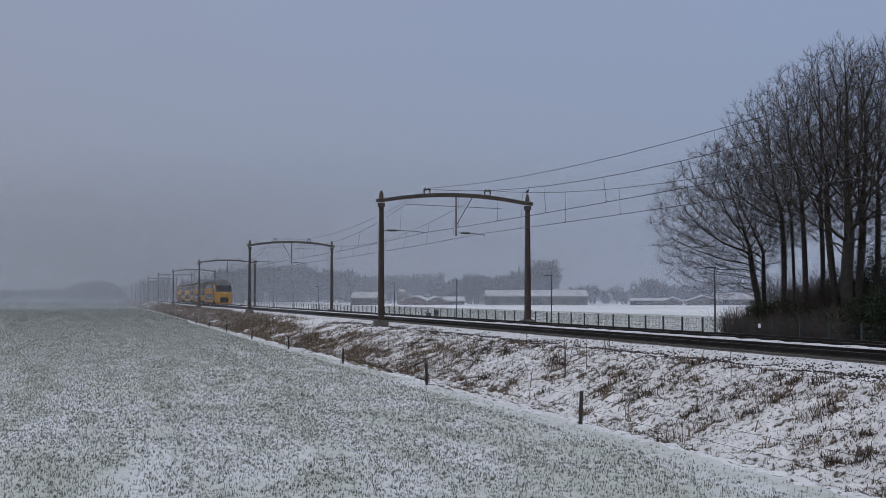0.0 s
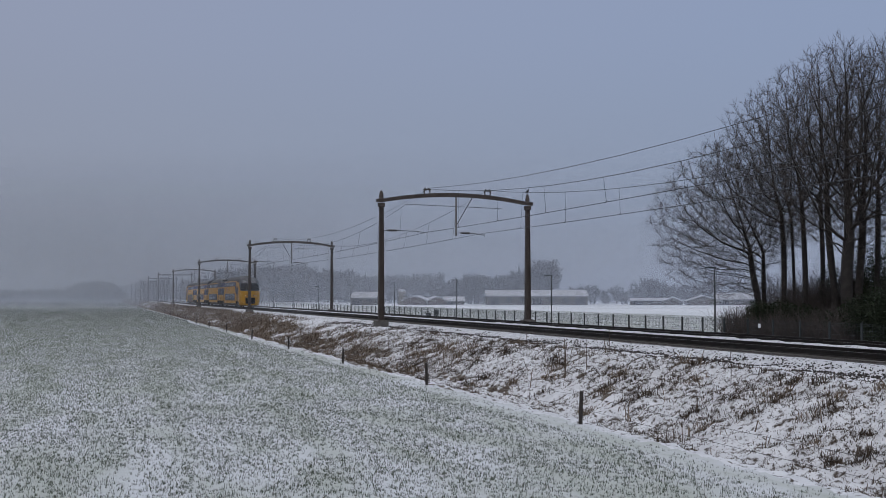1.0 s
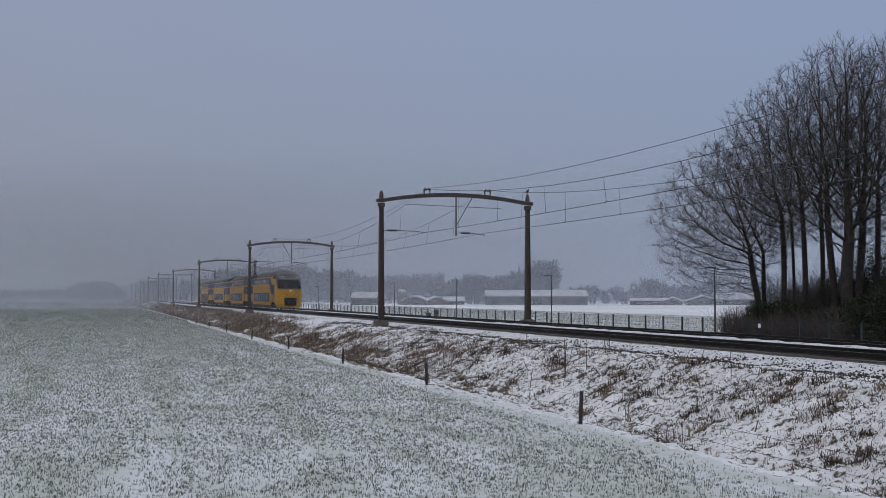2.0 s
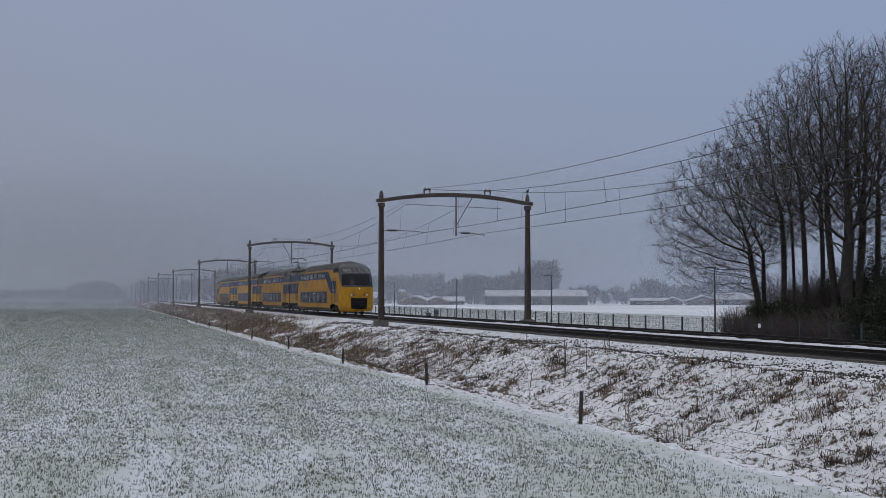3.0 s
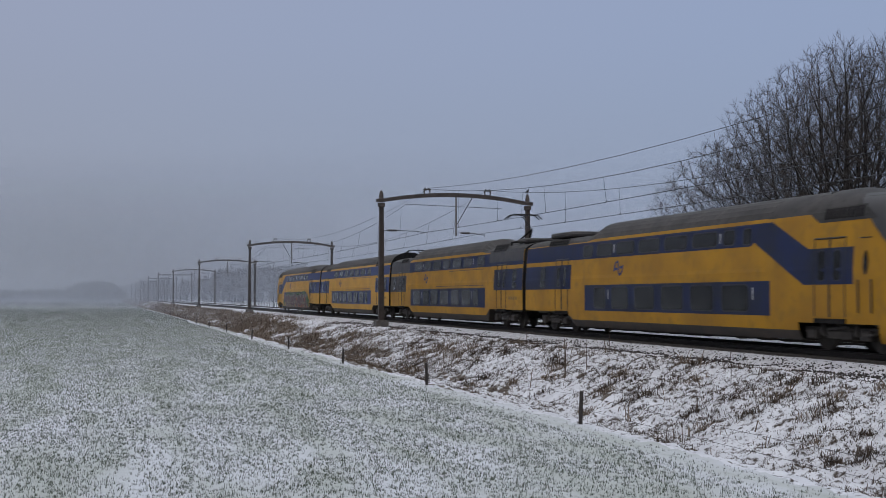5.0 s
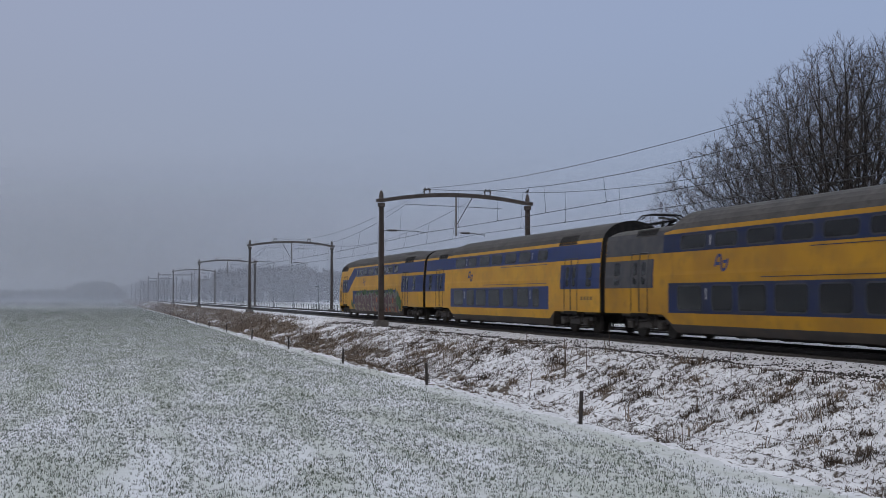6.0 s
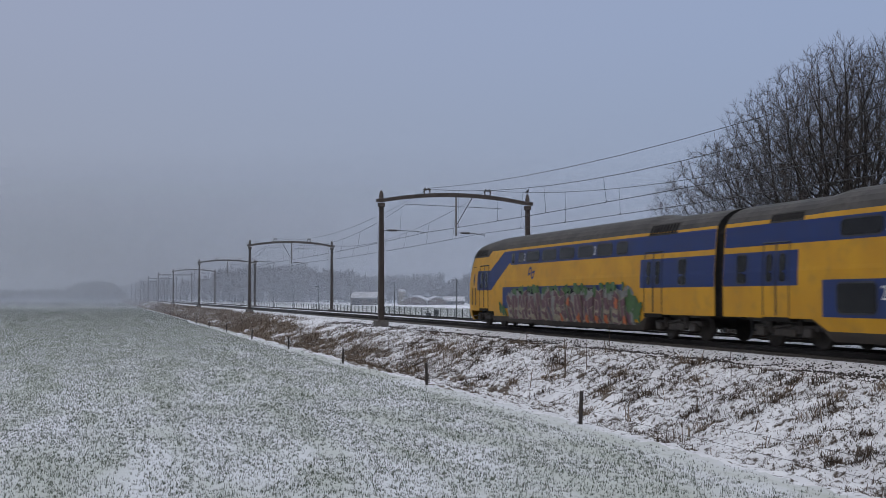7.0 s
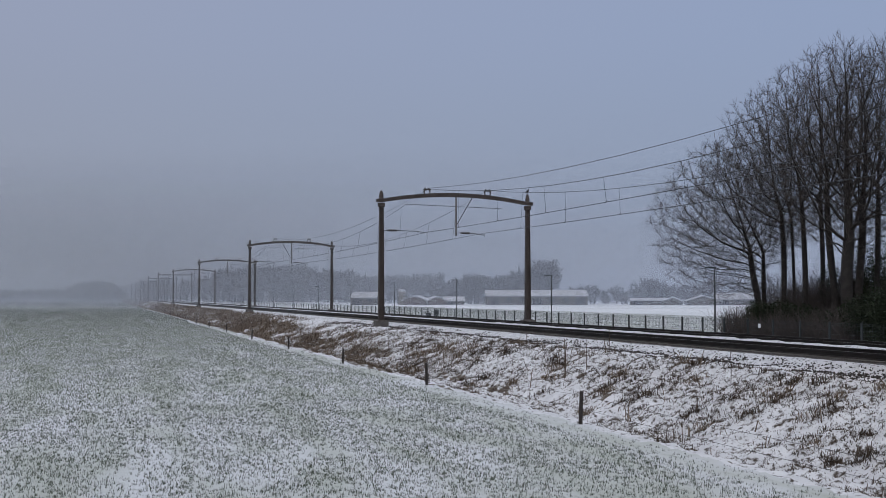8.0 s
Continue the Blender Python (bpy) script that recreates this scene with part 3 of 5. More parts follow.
    def cab(self):
        zs = [0.30, 0.42, 0.57, 0.8, 1.1, 1.4, 1.7, 2.0, 2.25, 2.36, 2.6, 2.85, 3.1, 3.35, 3.6, 3.75, 3.9, 4.02, 4.14, 4.26, 4.38, 4.48, 4.56, 4.61, 4.65]
        aa = [i / 14 for i in range(-14, 15)]
        tail = [7.0, 5.95, 5.3, 4.6]
        vs, fs, mi, ds = [], [], [], []
        for z in zs:
            w = half(z)
            row = [((-w, self.u(d), z), d) for d in tail]
            row += [self.tip(z, a) for a in aa]
            row += [((w, self.u(d), z), d) for d in reversed(tail)]
            # the roof stays behind the brow
            row = [((p[0], self.u(max(d, float(np.interp(z, NOSE_Z, NOSE_U)))), p[2]), d) for p, d in row]
            vs += [p for p, _ in row]
            ds += [d for _, d in row]
        c = len(aa) + 2 * len(tail)
        for j in range(len(zs) - 1):
            for i in range(c - 1):
                z, d = (zs[j] + zs[j + 1]) / 2, (ds[j * c + i] + ds[j * c + i + 1]) / 2
                # wheel arch over the front bogie
                if z < 0.88 and 1.9 < d < 5.4:
                    continue
                q = (j * c + i, j * c + i + 1, (j + 1) * c + i + 1, (j + 1) * c + i)
                fs.append(q[::-1] if self.flip else q)
                mi.append(1 if z > 3.9 else 3 if z > 2.6 and d < 0.55 + (z - 2.37) else 2 if z < (0.5 if d > 2.4 else 0.36) else 0)
        fs.append(tuple((len(zs) - 1) * c + i for i in range(c)))
        mi.append(1)
        shape("cab_front", vs, fs, [self.yellow, ROOF, SKIRT, GREY], self.ob, "rounded yellow cab front with dark grey surround", index=mi, smooth=True)

        def patch(name, z0, z1, a0, a1, mat, off, label="", nz=6, na=14, taper=0.0):
            vs, fs = [], []
            for j in range(nz + 1):
                z = z0 + (z1 - z0) * j / nz
                for i in range(na + 1):
                    s = 1 - taper * j / nz
                    vs.append(self.tip(z, (a0 + (a1 - a0) * i / na) * s, off)[0])
            for j in range(nz):
                for i in range(na):
                    q = (j * (na + 1) + i, j * (na + 1) + i + 1, (j + 1) * (na + 1) + i + 1, (j + 1) * (na + 1) + i)
                    fs.append(q[::-1] if self.flip else q)
            return shape(name, vs, fs, mat, self.ob, label, smooth=True)

        # dark grey surround whose edge leans back from the lamp line to the roof
        vs, fs = [], []
        nz, na = 14, 26
        for j in range(nz + 1):
            z = 2.37 + (4.36 - 2.37) * j / nz
            lim, a1 = 0.80 + (z - 2.37) * 1.0, 1.0
            for q in range(100, 0, -1):
                if self.tip(z, q / 100)[1] <= max(lim, self.tip(z, 0.02)[1]):
                    a1 = q / 100
                    break
            for i in range(na + 1):
                vs.append(self.tip(z, a1 * (2 * i / na - 1), 0.018)[0])
        for j in range(nz):
            for i in range(na):
                q = (j * (na + 1) + i, j * (na + 1) + i + 1, (j + 1) * (na + 1) + i + 1, (j + 1) * (na + 1) + i)
                fs.append(q[::-1] if self.flip else q)
        shape("windscreen_surround", vs, fs, GREY, self.ob, "dark grey windscreen surround", smooth=True)
        self.panel("roof_shoulder", [(1.75, 3.62), (2.2, 3.96)], [(4.3, 3.62), (4.9, 3.96)], ROOF, 0.008, "grey roof shoulder over the cab door")
        patch("windscreen", 2.52, 3.44, -0.66, 0.66, SCREEN, 0.034, "dark curved windscreen")
        patch("destination_display", 3.47, 3.53, -0.5, 0.5, SEAL, 0.034, nz=2)
        patch("coupler_opening", 0.52, 1.43, -0.28, 0.28, BLACK, 0.012, "black coupler opening", nz=4)
        cp = bmesh.new()
        u0 = self.u(-0.02)
        s = -1 if not self.flip else 1
        box(cp, -0.28, 0.28, u0, u0 + s * 0.25, 0.72, 1.14, bevel=0.05)
        box(cp, -0.34, -0.12, u0, u0 + s * 0.30, 0.84, 1.05, bevel=0.03)
        box(cp, -0.4, 0.4, u0, u0 + s * 0.1, 0.55, 0.68, bevel=0.02)
        part("coupler", cp, BLACK, self.ob, "dark iron automatic coupler")
        for a, z, lit, r in ((-0.265, 1.70, 1, 0.095), (-0.155, 1.70, 0, 0.095), (0.155, 1.70, 0, 0.095), (0.265, 1.70, 1, 0.095), (0.0, 2.22, 2, 0.085)):
            p, _ = self.tip(z, a, 0.0)
            b = bmesh.new()
            tube(b, [(p[0], p[1] - s * 0.05, z), (p[0], p[1] + s * 0.03, z)], r, 14, 0)
            tube(b, [(p[0], p[1] - s * 0.02, z), (p[0], p[1] + s * 0.045, z)], r * 0.72, 14, 1)
            part("headlight", b, [RING, (LAMP_OUT, LAMP_DIM, HEADLIGHT)[0 if self.flip else lit]], self.ob, "round headlamp in a dark ring")
        wp = bmesh.new()
        for a in (-0.3, 0.12):
            q = [Vector(self.tip(z, a + k, 0.05)[0]) for z, k in ((2.46, 0.0), (2.56, 0.16), (2.62, 0.32))]
            tube(wp, q, 0.015, 5)
        part("wiper", wp, BLACK, self.ob)
        for sd in (-1, 1):
            # driver's door with a tall oval window and hand rails
            v = []
            for k in range(16):
                t = k * 2 * math.pi / 16
                z = 2.45 + 0.33 * math.sin(t)
                v.append((sd * (half(z) + 0.014), self.u(2.12 + 0.11 * math.cos(t)), z))
            shape("cab_door_window", v, [tuple(range(16))], GLASS, self.ob)
            h = bmesh.new()
            for d in (1.86, 2.42):
                tube(h, [(sd * (half(1.1) + 0.03), self.u(d), 1.1), (sd * (half(2.0) + 0.03), self.u(d), 2.0)], 0.022, 5)
            tube(h, [(sd * (half(3.1) + 0.012), self.u(1.9), 3.12), (sd * (half(3.1) + 0.012), self.u(2.4), 3.12)], 0.012, 4)
            part("hand_rail", h, SEAL, self.ob)
            part("cab_step", boxed(sd * 1.25, sd * 1.46, self.u(1.9), self.u(2.4), 0.5, 0.56), BOGIE, self.ob)
        # sloping blue step from the upper band down to the cab doors
        self.panel("blue_step", [(2.65, 1.88), (2.65, 2.90)], [(4.98, 1.88), (7.05, 2.90)], self.blue, 0.007, "blue band stepping down to the door")
        self.panel("blue_step", [(4.75, 2.90), (4.85, 2.94), (6.75, 3.80)], [(7.05, 2.90), (7.15, 2.94), (8.9, 3.80)], self.blue, 0.007)
        self.doors(3.02, 4.48)
        self.grille(2.3, 4.1, 3.70, 4.0)

    def doors(self, d0, d1):
        mid = (d0 + d1) / 2
        for a, b in ((d0, mid), (mid, d1)):
            for s in (-1, 1):
                bm = bmesh.new()
                for d, e in ((a, a + 0.035), (b - 0.035, b)):
                    tube(bm, [(s * (half(z) + 0.006), self.u((d + e) / 2), z) for z in (0.98, 1.6, 2.3, 2.5, 3.16)], 0.02, 4)
                tube(bm, [(s * (half(3.17) + 0.006), self.u(a), 3.17), (s * (half(3.17) + 0.006), self.u(b), 3.17)], 0.028, 4)
                part("door_leaf_frame", bm, SEAL, self.ob)
            c = (a + b) / 2
            self.pane(c - 0.17, c + 0.17, 2.0, 2.82, "door_window", r=0.12, rim=0.03)
        for s in (-1, 1):
            part("door_step", boxed(s * 1.2, s * 1.53, self.u(d0), self.u(d1), 0.80, 0.93), BLACK, self.ob)

    def grille(self, d0, d1, z0=3.80, z1=4.22):
        """Dark louvred vent on the roof's shoulder."""
        for s in (-1, 1):
            vs, fs, mi = [], [], []
            bars = 9
            for i in range(bars):
                a, b = d0 + (d1 - d0) * i / bars, d0 + (d1 - d0) * (i + 0.72) / bars
                k = len(vs)
                vs += [self.skin(a, z0, s, 0.03), self.skin(b, z0, s, 0.03), self.skin(b, z1, s, 0.03), self.skin(a, z1, s, 0.03)]
                fs.append((k, k + 1, k + 2, k + 3))
                mi.append(0)
            k = len(vs)
            vs += [self.skin(d0 - 0.08, z0 - 0.05, s, 0.015), self.skin(d1 + 0.05, z0 - 0.05, s, 0.015), self.skin(d1 + 0.05, z1 + 0.04, s, 0.015), self.skin(d0 - 0.08, z1 + 0.04, s, 0.015)]
            fs.append((k, k + 1, k + 2, k + 3))
            mi.append(1)
            shape("roof_vent", vs, fs, [BLACK, ROOF], self.ob, "dark louvred roof vent", index=mi)

    def bogie(self, d):
        b = bmesh.new()
        u = self.u(d)
        for s in (-1, 1):
            box(b, s * 1.02, s * 1.22, u - 1.75, u + 1.75, 0.52, 0.70, bevel=0.03)
            box(b, s * 1.05, s * 1.28, u - 0.55, u + 0.55, 0.36, 0.60, bevel=0.04)
            for e in (-1.25, 1.25):
                box(b, s * 1.08, s * 1.34, u + e - 0.22, u + e + 0.22, 0.34, 0.62, bevel=0.04)
                tube(b, [(s * 1.2, u + e * 0.62, 0.45), (s * 1.2, u + e * 0.62, 0.86)], 0.11, 8)
            tube(b, [(s * 1.3, u - 0.5, 0.72), (s * 1.3, u + 0.5, 0.62)], 0.04, 6)
        box(b, -1.1, 1.1, u - 0.4, u + 0.4, 0.45, 0.85)
        box(b, -1.2, 1.2, u - 2.3, u + 2.3, 0.80, 0.90)
        o = part("bogie", b, BOGIE, self.ob, "dark grimy bogie")
        for e in (-1.25, 1.25):
            for s in (-1, 1):
                w = bmesh.new()
                tube(w, [(s * 0.69, u + e, 0.46), (s * 0.72, u + e, 0.46), (s * 0.73, u + e, 0.46), (s * 0.82, u + e, 0.46)], [0.49, 0.49, 0.46, 0.455], 24)
                part("wheel", w, BOGIE, o)

    def numeral(self, text, d, z, size, sides=(-1,)):
        c = bpy.data.curves.new("numeral", "FONT")
        c.body, c.size, c.align_x, c.align_y = text, size, "CENTER", "CENTER"
        tmp = bpy.data.objects.new("numeral", c)
        me = bpy.data.meshes.new_from_object(tmp)
        bpy.data.objects.remove(tmp)
        me.materials.append(WHITE)
        o = new("class_numeral", me)
        o.parent = self.ob
        lean = math.degrees(math.atan2(0.06, 0.65)) if z > 2.4 else 0
        o.matrix_basis = Matrix.Translation((-(half(z) + 0.028), self.u(d), z)) @ pose(0, 0, 0, 0, 0, -90) @ pose(0, 0, 0, 90 - lean, 0, 0)
        return o

    def emblem(self, d, z):
        """Plain arrow-like blue sign."""
        bars = [((-0.40, -0.12), (-0.36, 0.08)), ((-0.36, 0.08), (-0.24, 0.24)), ((-0.24, 0.24), (-0.06, 0.25)), ((-0.06, 0.25), (0.06, -0.25)), ((0.06, -0.25), (0.24, -0.24)),
                ((0.24, -0.24), (0.36, -0.08)), ((0.36, -0.08), (0.40, 0.12)), ((-0.38, -0.03), (-0.10, -0.03)), ((0.10, 0.03), (0.38, 0.03))]
        vs, fs = [], []
        for (a, b), (c, e) in bars:
            n = Vector((-(e - b), c - a)).normalized() * 0.05
            k = len(vs)
            for p, q in ((a + n.x, b + n.y), (c + n.x, e + n.y), (c - n.x, e - n.y), (a - n.x, b - n.y)):
                vs.append((-(half(z + q) + 0.012), self.u(d) - p, z + q))
            fs.append((k, k + 1, k + 2, k + 3))
        shape("emblem", vs, fs, BLUE, self.ob, "plain blue arrow-shaped emblem")

    def end_zone(self, reach, door, win):
        """Blue field round the doors at a coupled end; distances from that end."""
        n = self.n
        for side in ((lambda d: n - d), (lambda d: d)) if self.nose < 0 else ((lambda d: n - d),):
            a, b = sorted((side(0.24), side(reach)))
            self.strip("blue_door_field", a, b, 1.87, 2.92, self.blue, label="blue field round the doors")
            a, b = sorted((side(door), side(door + 1.45)))
            self.doors(a, b)
            a, b = sorted((side(win), side(win + 0.55)))
            self.pane(a, b, 1.98, 2.84, r=0.1)

    def gangway(self):
        """Black bellows behind this carriage."""
        bm = bmesh.new()
        rings = []
        for k in range(9):
            y, g = self.n - 0.28 + 0.07 * k, 0.0 if k % 2 else -0.07
            rings.append([bm.verts.new((x, y, z)) for x, z in ((-1.38 - g, 0.92), (1.38 + g, 0.92), (1.38 + g, 3.62), (0.95, 4.06 + g), (-0.95, 4.06 + g), (-1.38 - g, 3.62))])
        for lo, hi in zip(rings, rings[1:]):
            for k in range(6):
                bm.faces.new((lo[k], lo[(k + 1) % 6], hi[(k + 1) % 6], hi[k]))
        bm.faces.new(rings[0])
        bm.faces.new(rings[-1])
        part("gangway_bellows", bm, BLACK, self.ob, "black rubber gangway bellows")

    def roof_box(self, d0, d1, z0, z1, w=0.95):
        a, b = sorted((self.u(d0), self.u(d1)))
        part("roof_box", boxed(-w, w, a, b, z0, z1, bevel=0.12), ROOF, self.ob, "sooty roof equipment box")


def pantograph(coach, d, raised):
    bm = bmesh.new()
    top = 5.76 if raised else 4.72
    base = 4.30
    u = coach.u(d)
    for s in (-0.5, 0.5):
        box(bm, s - 0.04, s + 0.04, u - 0.8, u + 0.8, base, base + 0.08)
        for e in (-0.7, 0.7):
            tube(bm, [(s, u + e, base - 0.15), (s, u + e, base + 0.02)], 0.06, 6)
    knee = (0, u - 0.85, base + (0.62 if raised else 0.15))
    tube(bm, [(-0.3, u + 0.35, base + 0.08), knee], 0.05, 6)
    tube(bm, [(0.3, u + 0.35, base + 0.08), knee], 0.05, 6)
    tube(bm, [knee, (0, u + 0.35, top - 0.12)], 0.04, 6)
    for e in (-0.2, 0.2):
        tube(bm, [(-0.95, u + 0.35 + e, top - 0.22), (-0.72, u + 0.35 + e, top - 0.03), (-0.5, u + 0.35 + e, top), (0.5, u + 0.35 + e, top), (0.72, u + 0.35 + e, top - 0.03), (0.95, u + 0.35 + e, top - 0.22)], 0.03, 5)
    tube(bm, [(0, u + 0.1, top - 0.1), (0, u + 0.6, top - 0.1)], 0.03, 5)
    part("pantograph", bm, BLACK, coach.ob, "raised pantograph" if raised else "folded pantograph")


def end_coach(label, nose, numeral):
    c = Coach(label, 28.2, nose, nose == 0, 0.86 if nose else 0.52)
    c.shell(0, 7.2 if nose == 0 else 5.0)
    c.cab()
    c.panel("upper_blue_band", [(8.0, 3.10), (7.9, 3.11), (6.75, 3.80)][1:], [(27.95, 3.11), (27.95, 3.80)], c.blue, label="blue upper window band")
    c.strip("lower_blue_band", 6.75, 20.9, 0.97, 2.02, c.blue, label="blue lower window band")
    c.end_zone(5.8, 4.0, 2.2)
    for a, b in ((8.9, 9.6), (10.0, 11.7), (12.1, 13.8), (14.2, 15.9), (16.3, 17.9), (18.3, 19.8), (20.2, 21.2)):
        c.pane(a, b, 3.22, 3.66)
    c.pane(7.95, 8.35, 3.2, 3.66, r=0.06, label="small opened cab-side window")
    for a, b in ((8.0, 9.6), (10.2, 11.7), (12.3, 13.9), (14.5, 16.1), (16.7, 18.2), (18.8, 19.9)):
        c.pane(a, b, 1.1, 1.9)
    for d, z, s in ((9.8, 3.42, 0.5), (18.1, 3.42, 0.5), (7.7, 1.62, 0.55), (18.5, 1.62, 0.55))[:2 if nose else 4]:
        c.numeral(numeral, d, z, s)
    c.emblem(10.8 if nose else 17.6, 2.66)
    c.bogie(3.65)
    c.bogie(28.2 - 3.4)
    c.grille(28.2 - 5.2, 28.2 - 3.0, 3.82, 4.16 if nose else 4.02)
    if nose == 0:
        c.roof_box(28.2 - 4.6, 28.2 - 2.0, 4.2, 4.45)
    return c


def mid_coach(label, low_front, numerals):
    c = Coach(label, 27.0, -1, low_front > 0, 0.52 if low_front else 0.86)
    c.shell(low_front, 5.0)
    c.strip("upper_blue_band", 0.26, 26.74, 3.11, 3.77, c.blue, label="blue upper window band")
    c.strip("lower_blue_band", 5.9, 21.3, 0.97, 2.02, c.blue, label="blue lower window band")
    c.end_zone(4.5, 2.6, 1.1)
    for a, b in ((6.2, 7.4), (8.4, 9.9), (10.4, 12.0), (12.5, 14.1), (14.5, 16.1), (16.7, 18.1), (18.7, 20.5)):
        c.pane(a, b, 3.22, 3.66)
    for a, b in ((7.1, 7.9), (8.5, 10.0), (10.6, 12.1), (12.7, 14.4), (14.9, 16.5), (16.9, 18.2), (18.9, 20.6)):
        c.pane(a, b, 1.1, 1.9)
    for t, d, z, s in ((numerals[0], 8.1, 3.42, 0.5), (numerals[0], 8.2, 1.62, 0.55), (numerals[1], 18.4, 3.42, 0.5), (numerals[1], 18.55, 1.62, 0.55)):
        c.numeral(t, d, z, s)
    c.emblem(17.6, 2.66)
    c.strip("rain_rail", 6.1, 12.6, 2.995, 3.02, c.blue, 0.02)
    c.strip("rain_rail", 6.1, 15.2, 2.14, 2.165, c.blue, 0.02)
    for k in range(4):
        c.strip("number_bar", 1.0 + 0.33 * k, 1.24 + 0.33 * k, 1.40, 1.55, FADED, 0.008, sides=(-1,))
    c.bogie(3.4)
    c.bogie(27 - 3.4)
    c.grille(2.9, 4.9, 3.84, 4.18)
    c.grille(27 - 4.6, 27 - 2.9, 3.82, 4.02)
    return c


first = end_coach("yellow and blue double-deck driving coach with lit headlamps", 0, "1")
second = mid_coach("yellow and blue double-deck coach carrying the pantographs", 6.0, "11")
third = mid_coach("yellow and blue double-deck middle coach with weathered roof", 0, "12")
last = end_coach("yellow and blue double-deck driving coach with graffiti along its side", 1, "2")
for c in (first, second, third):
    c.gangway()
pantograph(second, 3.8, True)
pantograph(second, 24.4, False)
SOOT = shader("soot_film", (0.045, 0.046, 0.055), 0.7, vary=(0.07, 0.068, 0.07), scale=2, detail=8)
second.strip("soot_film", 21.8, 26.74, 3.11, 3.92, SOOT, 0.010, "soot-grey film below the folded pantograph")
second.strip("soot_film", 22.6, 26.74, 1.88, 2.91, SOOT, 0.009, "soot-grey film round the doors")
second.strip("soot_film", 0.26, 5.4, 3.30, 3.92, SOOT, 0.010, "soot-grey film below the raised pantograph")
second.roof_box(1.0, 2.6, 4.2, 4.42)



def graffiti(c):
    """Sprayed letters along the lower deck: grey ground, green edge, purple fill, pale outlines, orange flames."""
    rng = random.Random(7)
    paints = {n: shader(n, col, 0.55, vary=tuple(0.7 * v for v in col), scale=5) for n, col in (
        ("sprayed_grey", (0.20, 0.20, 0.19)), ("sprayed_green", (0.045, 0.115, 0.03)), ("sprayed_purple", (0.105, 0.045, 0.06)),
        ("sprayed_cream", (0.27, 0.24, 0.165)), ("sprayed_orange", (0.42, 0.105, 0.025)), ("sprayed_dark", (0.035, 0.04, 0.07)))}

    def blot(name, pts, off):
        vs = [(-(half(z) + off), c.u(d), z) for d, z in pts]
        shape(name, vs, [tuple(range(len(vs)))], paints[name], c.ob)

    def fan(name, d, z, w, h, off, lobes=9, rough=0.22):
        pts = []
        for k in range(2 * lobes):
            t = math.pi * k / lobes
            r = 1 + rng.uniform(-rough, rough)
            pts.append((d + w * r * math.cos(t), min(2.12, max(0.46, z + h * r * math.sin(t)))))
        blot(name, pts, off)

    def stroke(name, pts, w, off):
        vs, fs = [], []
        for i, (d, z) in enumerate(pts):
            a, b = pts[max(i - 1, 0)], pts[min(i + 1, len(pts) - 1)]
            n = Vector((-(b[1] - a[1]), b[0] - a[0])).normalized() * w
            for s in (1, -1):
                zz = max(0.45, z + s * n.y)
                vs.append((-(half(zz) + off), c.u(d + s * n.x), zz))
        for i in range(len(pts) - 1):
            fs.append((2 * i, 2 * i + 1, 2 * i + 3, 2 * i + 2))
        shape(name, vs, fs, paints[name], c.ob)

    d0, d1 = 6.3, 22.6
    top = [(d0 + 1.3 + (d1 - d0 - 2.0) * k / 44, rng.uniform(1.62, 2.08)) for k in range(45)]
    for (a, z), (b, w) in zip(top, top[1:]):
        c.strip("sprayed_grey", a, b, 0.47, min(z, w), paints["sprayed_grey" if rng.random() < 0.6 else "sprayed_purple"], 0.030, sides=(-1,))
        blot("sprayed_grey", [(a, 1.6), (b, 1.6), (b - 0.04, w), (a + 0.06, z)], 0.0315)
    for k in range(34):
        d = d0 + (d1 - d0) * (k + rng.random()) / 34
        edge = k < 4 or k > 30
        z = rng.uniform(0.55, 1.3) if edge else rng.uniform(1.75, 2.0)
        fan("sprayed_green", d, z, rng.uniform(0.10, 0.30), rng.uniform(0.10, 0.30), 0.034 + 0.0003 * k, 7, 0.45)
    for d, z, w in ((14.3, 1.35, 0.35), (14.6, 0.9, 0.3), (21.6, 1.35, 0.45), (22.2, 1.0, 0.4)):
        fan("sprayed_green", d, z, w, 0.4, 0.046, 8, 0.4)
    n = 30
    for k in range(n):
        a = d0 + 1.6 + (d1 - d0 - 2.6) * (k + rng.uniform(-0.2, 0.2)) / n
        lean = rng.uniform(-0.7, 0.5)
        high = rng.uniform(1.35, 1.75)
        hook = rng.choice((-0.35, 0.0, 0.0, 0.4))
        line = [(a, 0.48), (a + lean * 0.25 + rng.uniform(-0.1, 0.1), 0.80), (a + lean * 0.6 + rng.uniform(-0.12, 0.12), 1.15), (a + lean, high - 0.12), (a + lean + hook, high)]
        w = rng.uniform(0.14, 0.22)
        stroke("sprayed_cream", line, w + 0.045, 0.050 + 0.0012 * k)
        stroke("sprayed_purple", line, w, 0.0506 + 0.0012 * k)
        if k % 3 == 0:
            stroke("sprayed_dark", [(d + 0.05, z - 0.05) for d, z in line[:3]], 0.05, 0.0511 + 0.0012 * k)
        if k >= n // 2 and k % 2:
            d, z = line[rng.choice((0, 2))]
            fan("sprayed_orange", d, z + 0.14, 0.17, 0.2, 0.085 + 0.0003 * k, 7, 0.4)
    return c


graffiti(last)


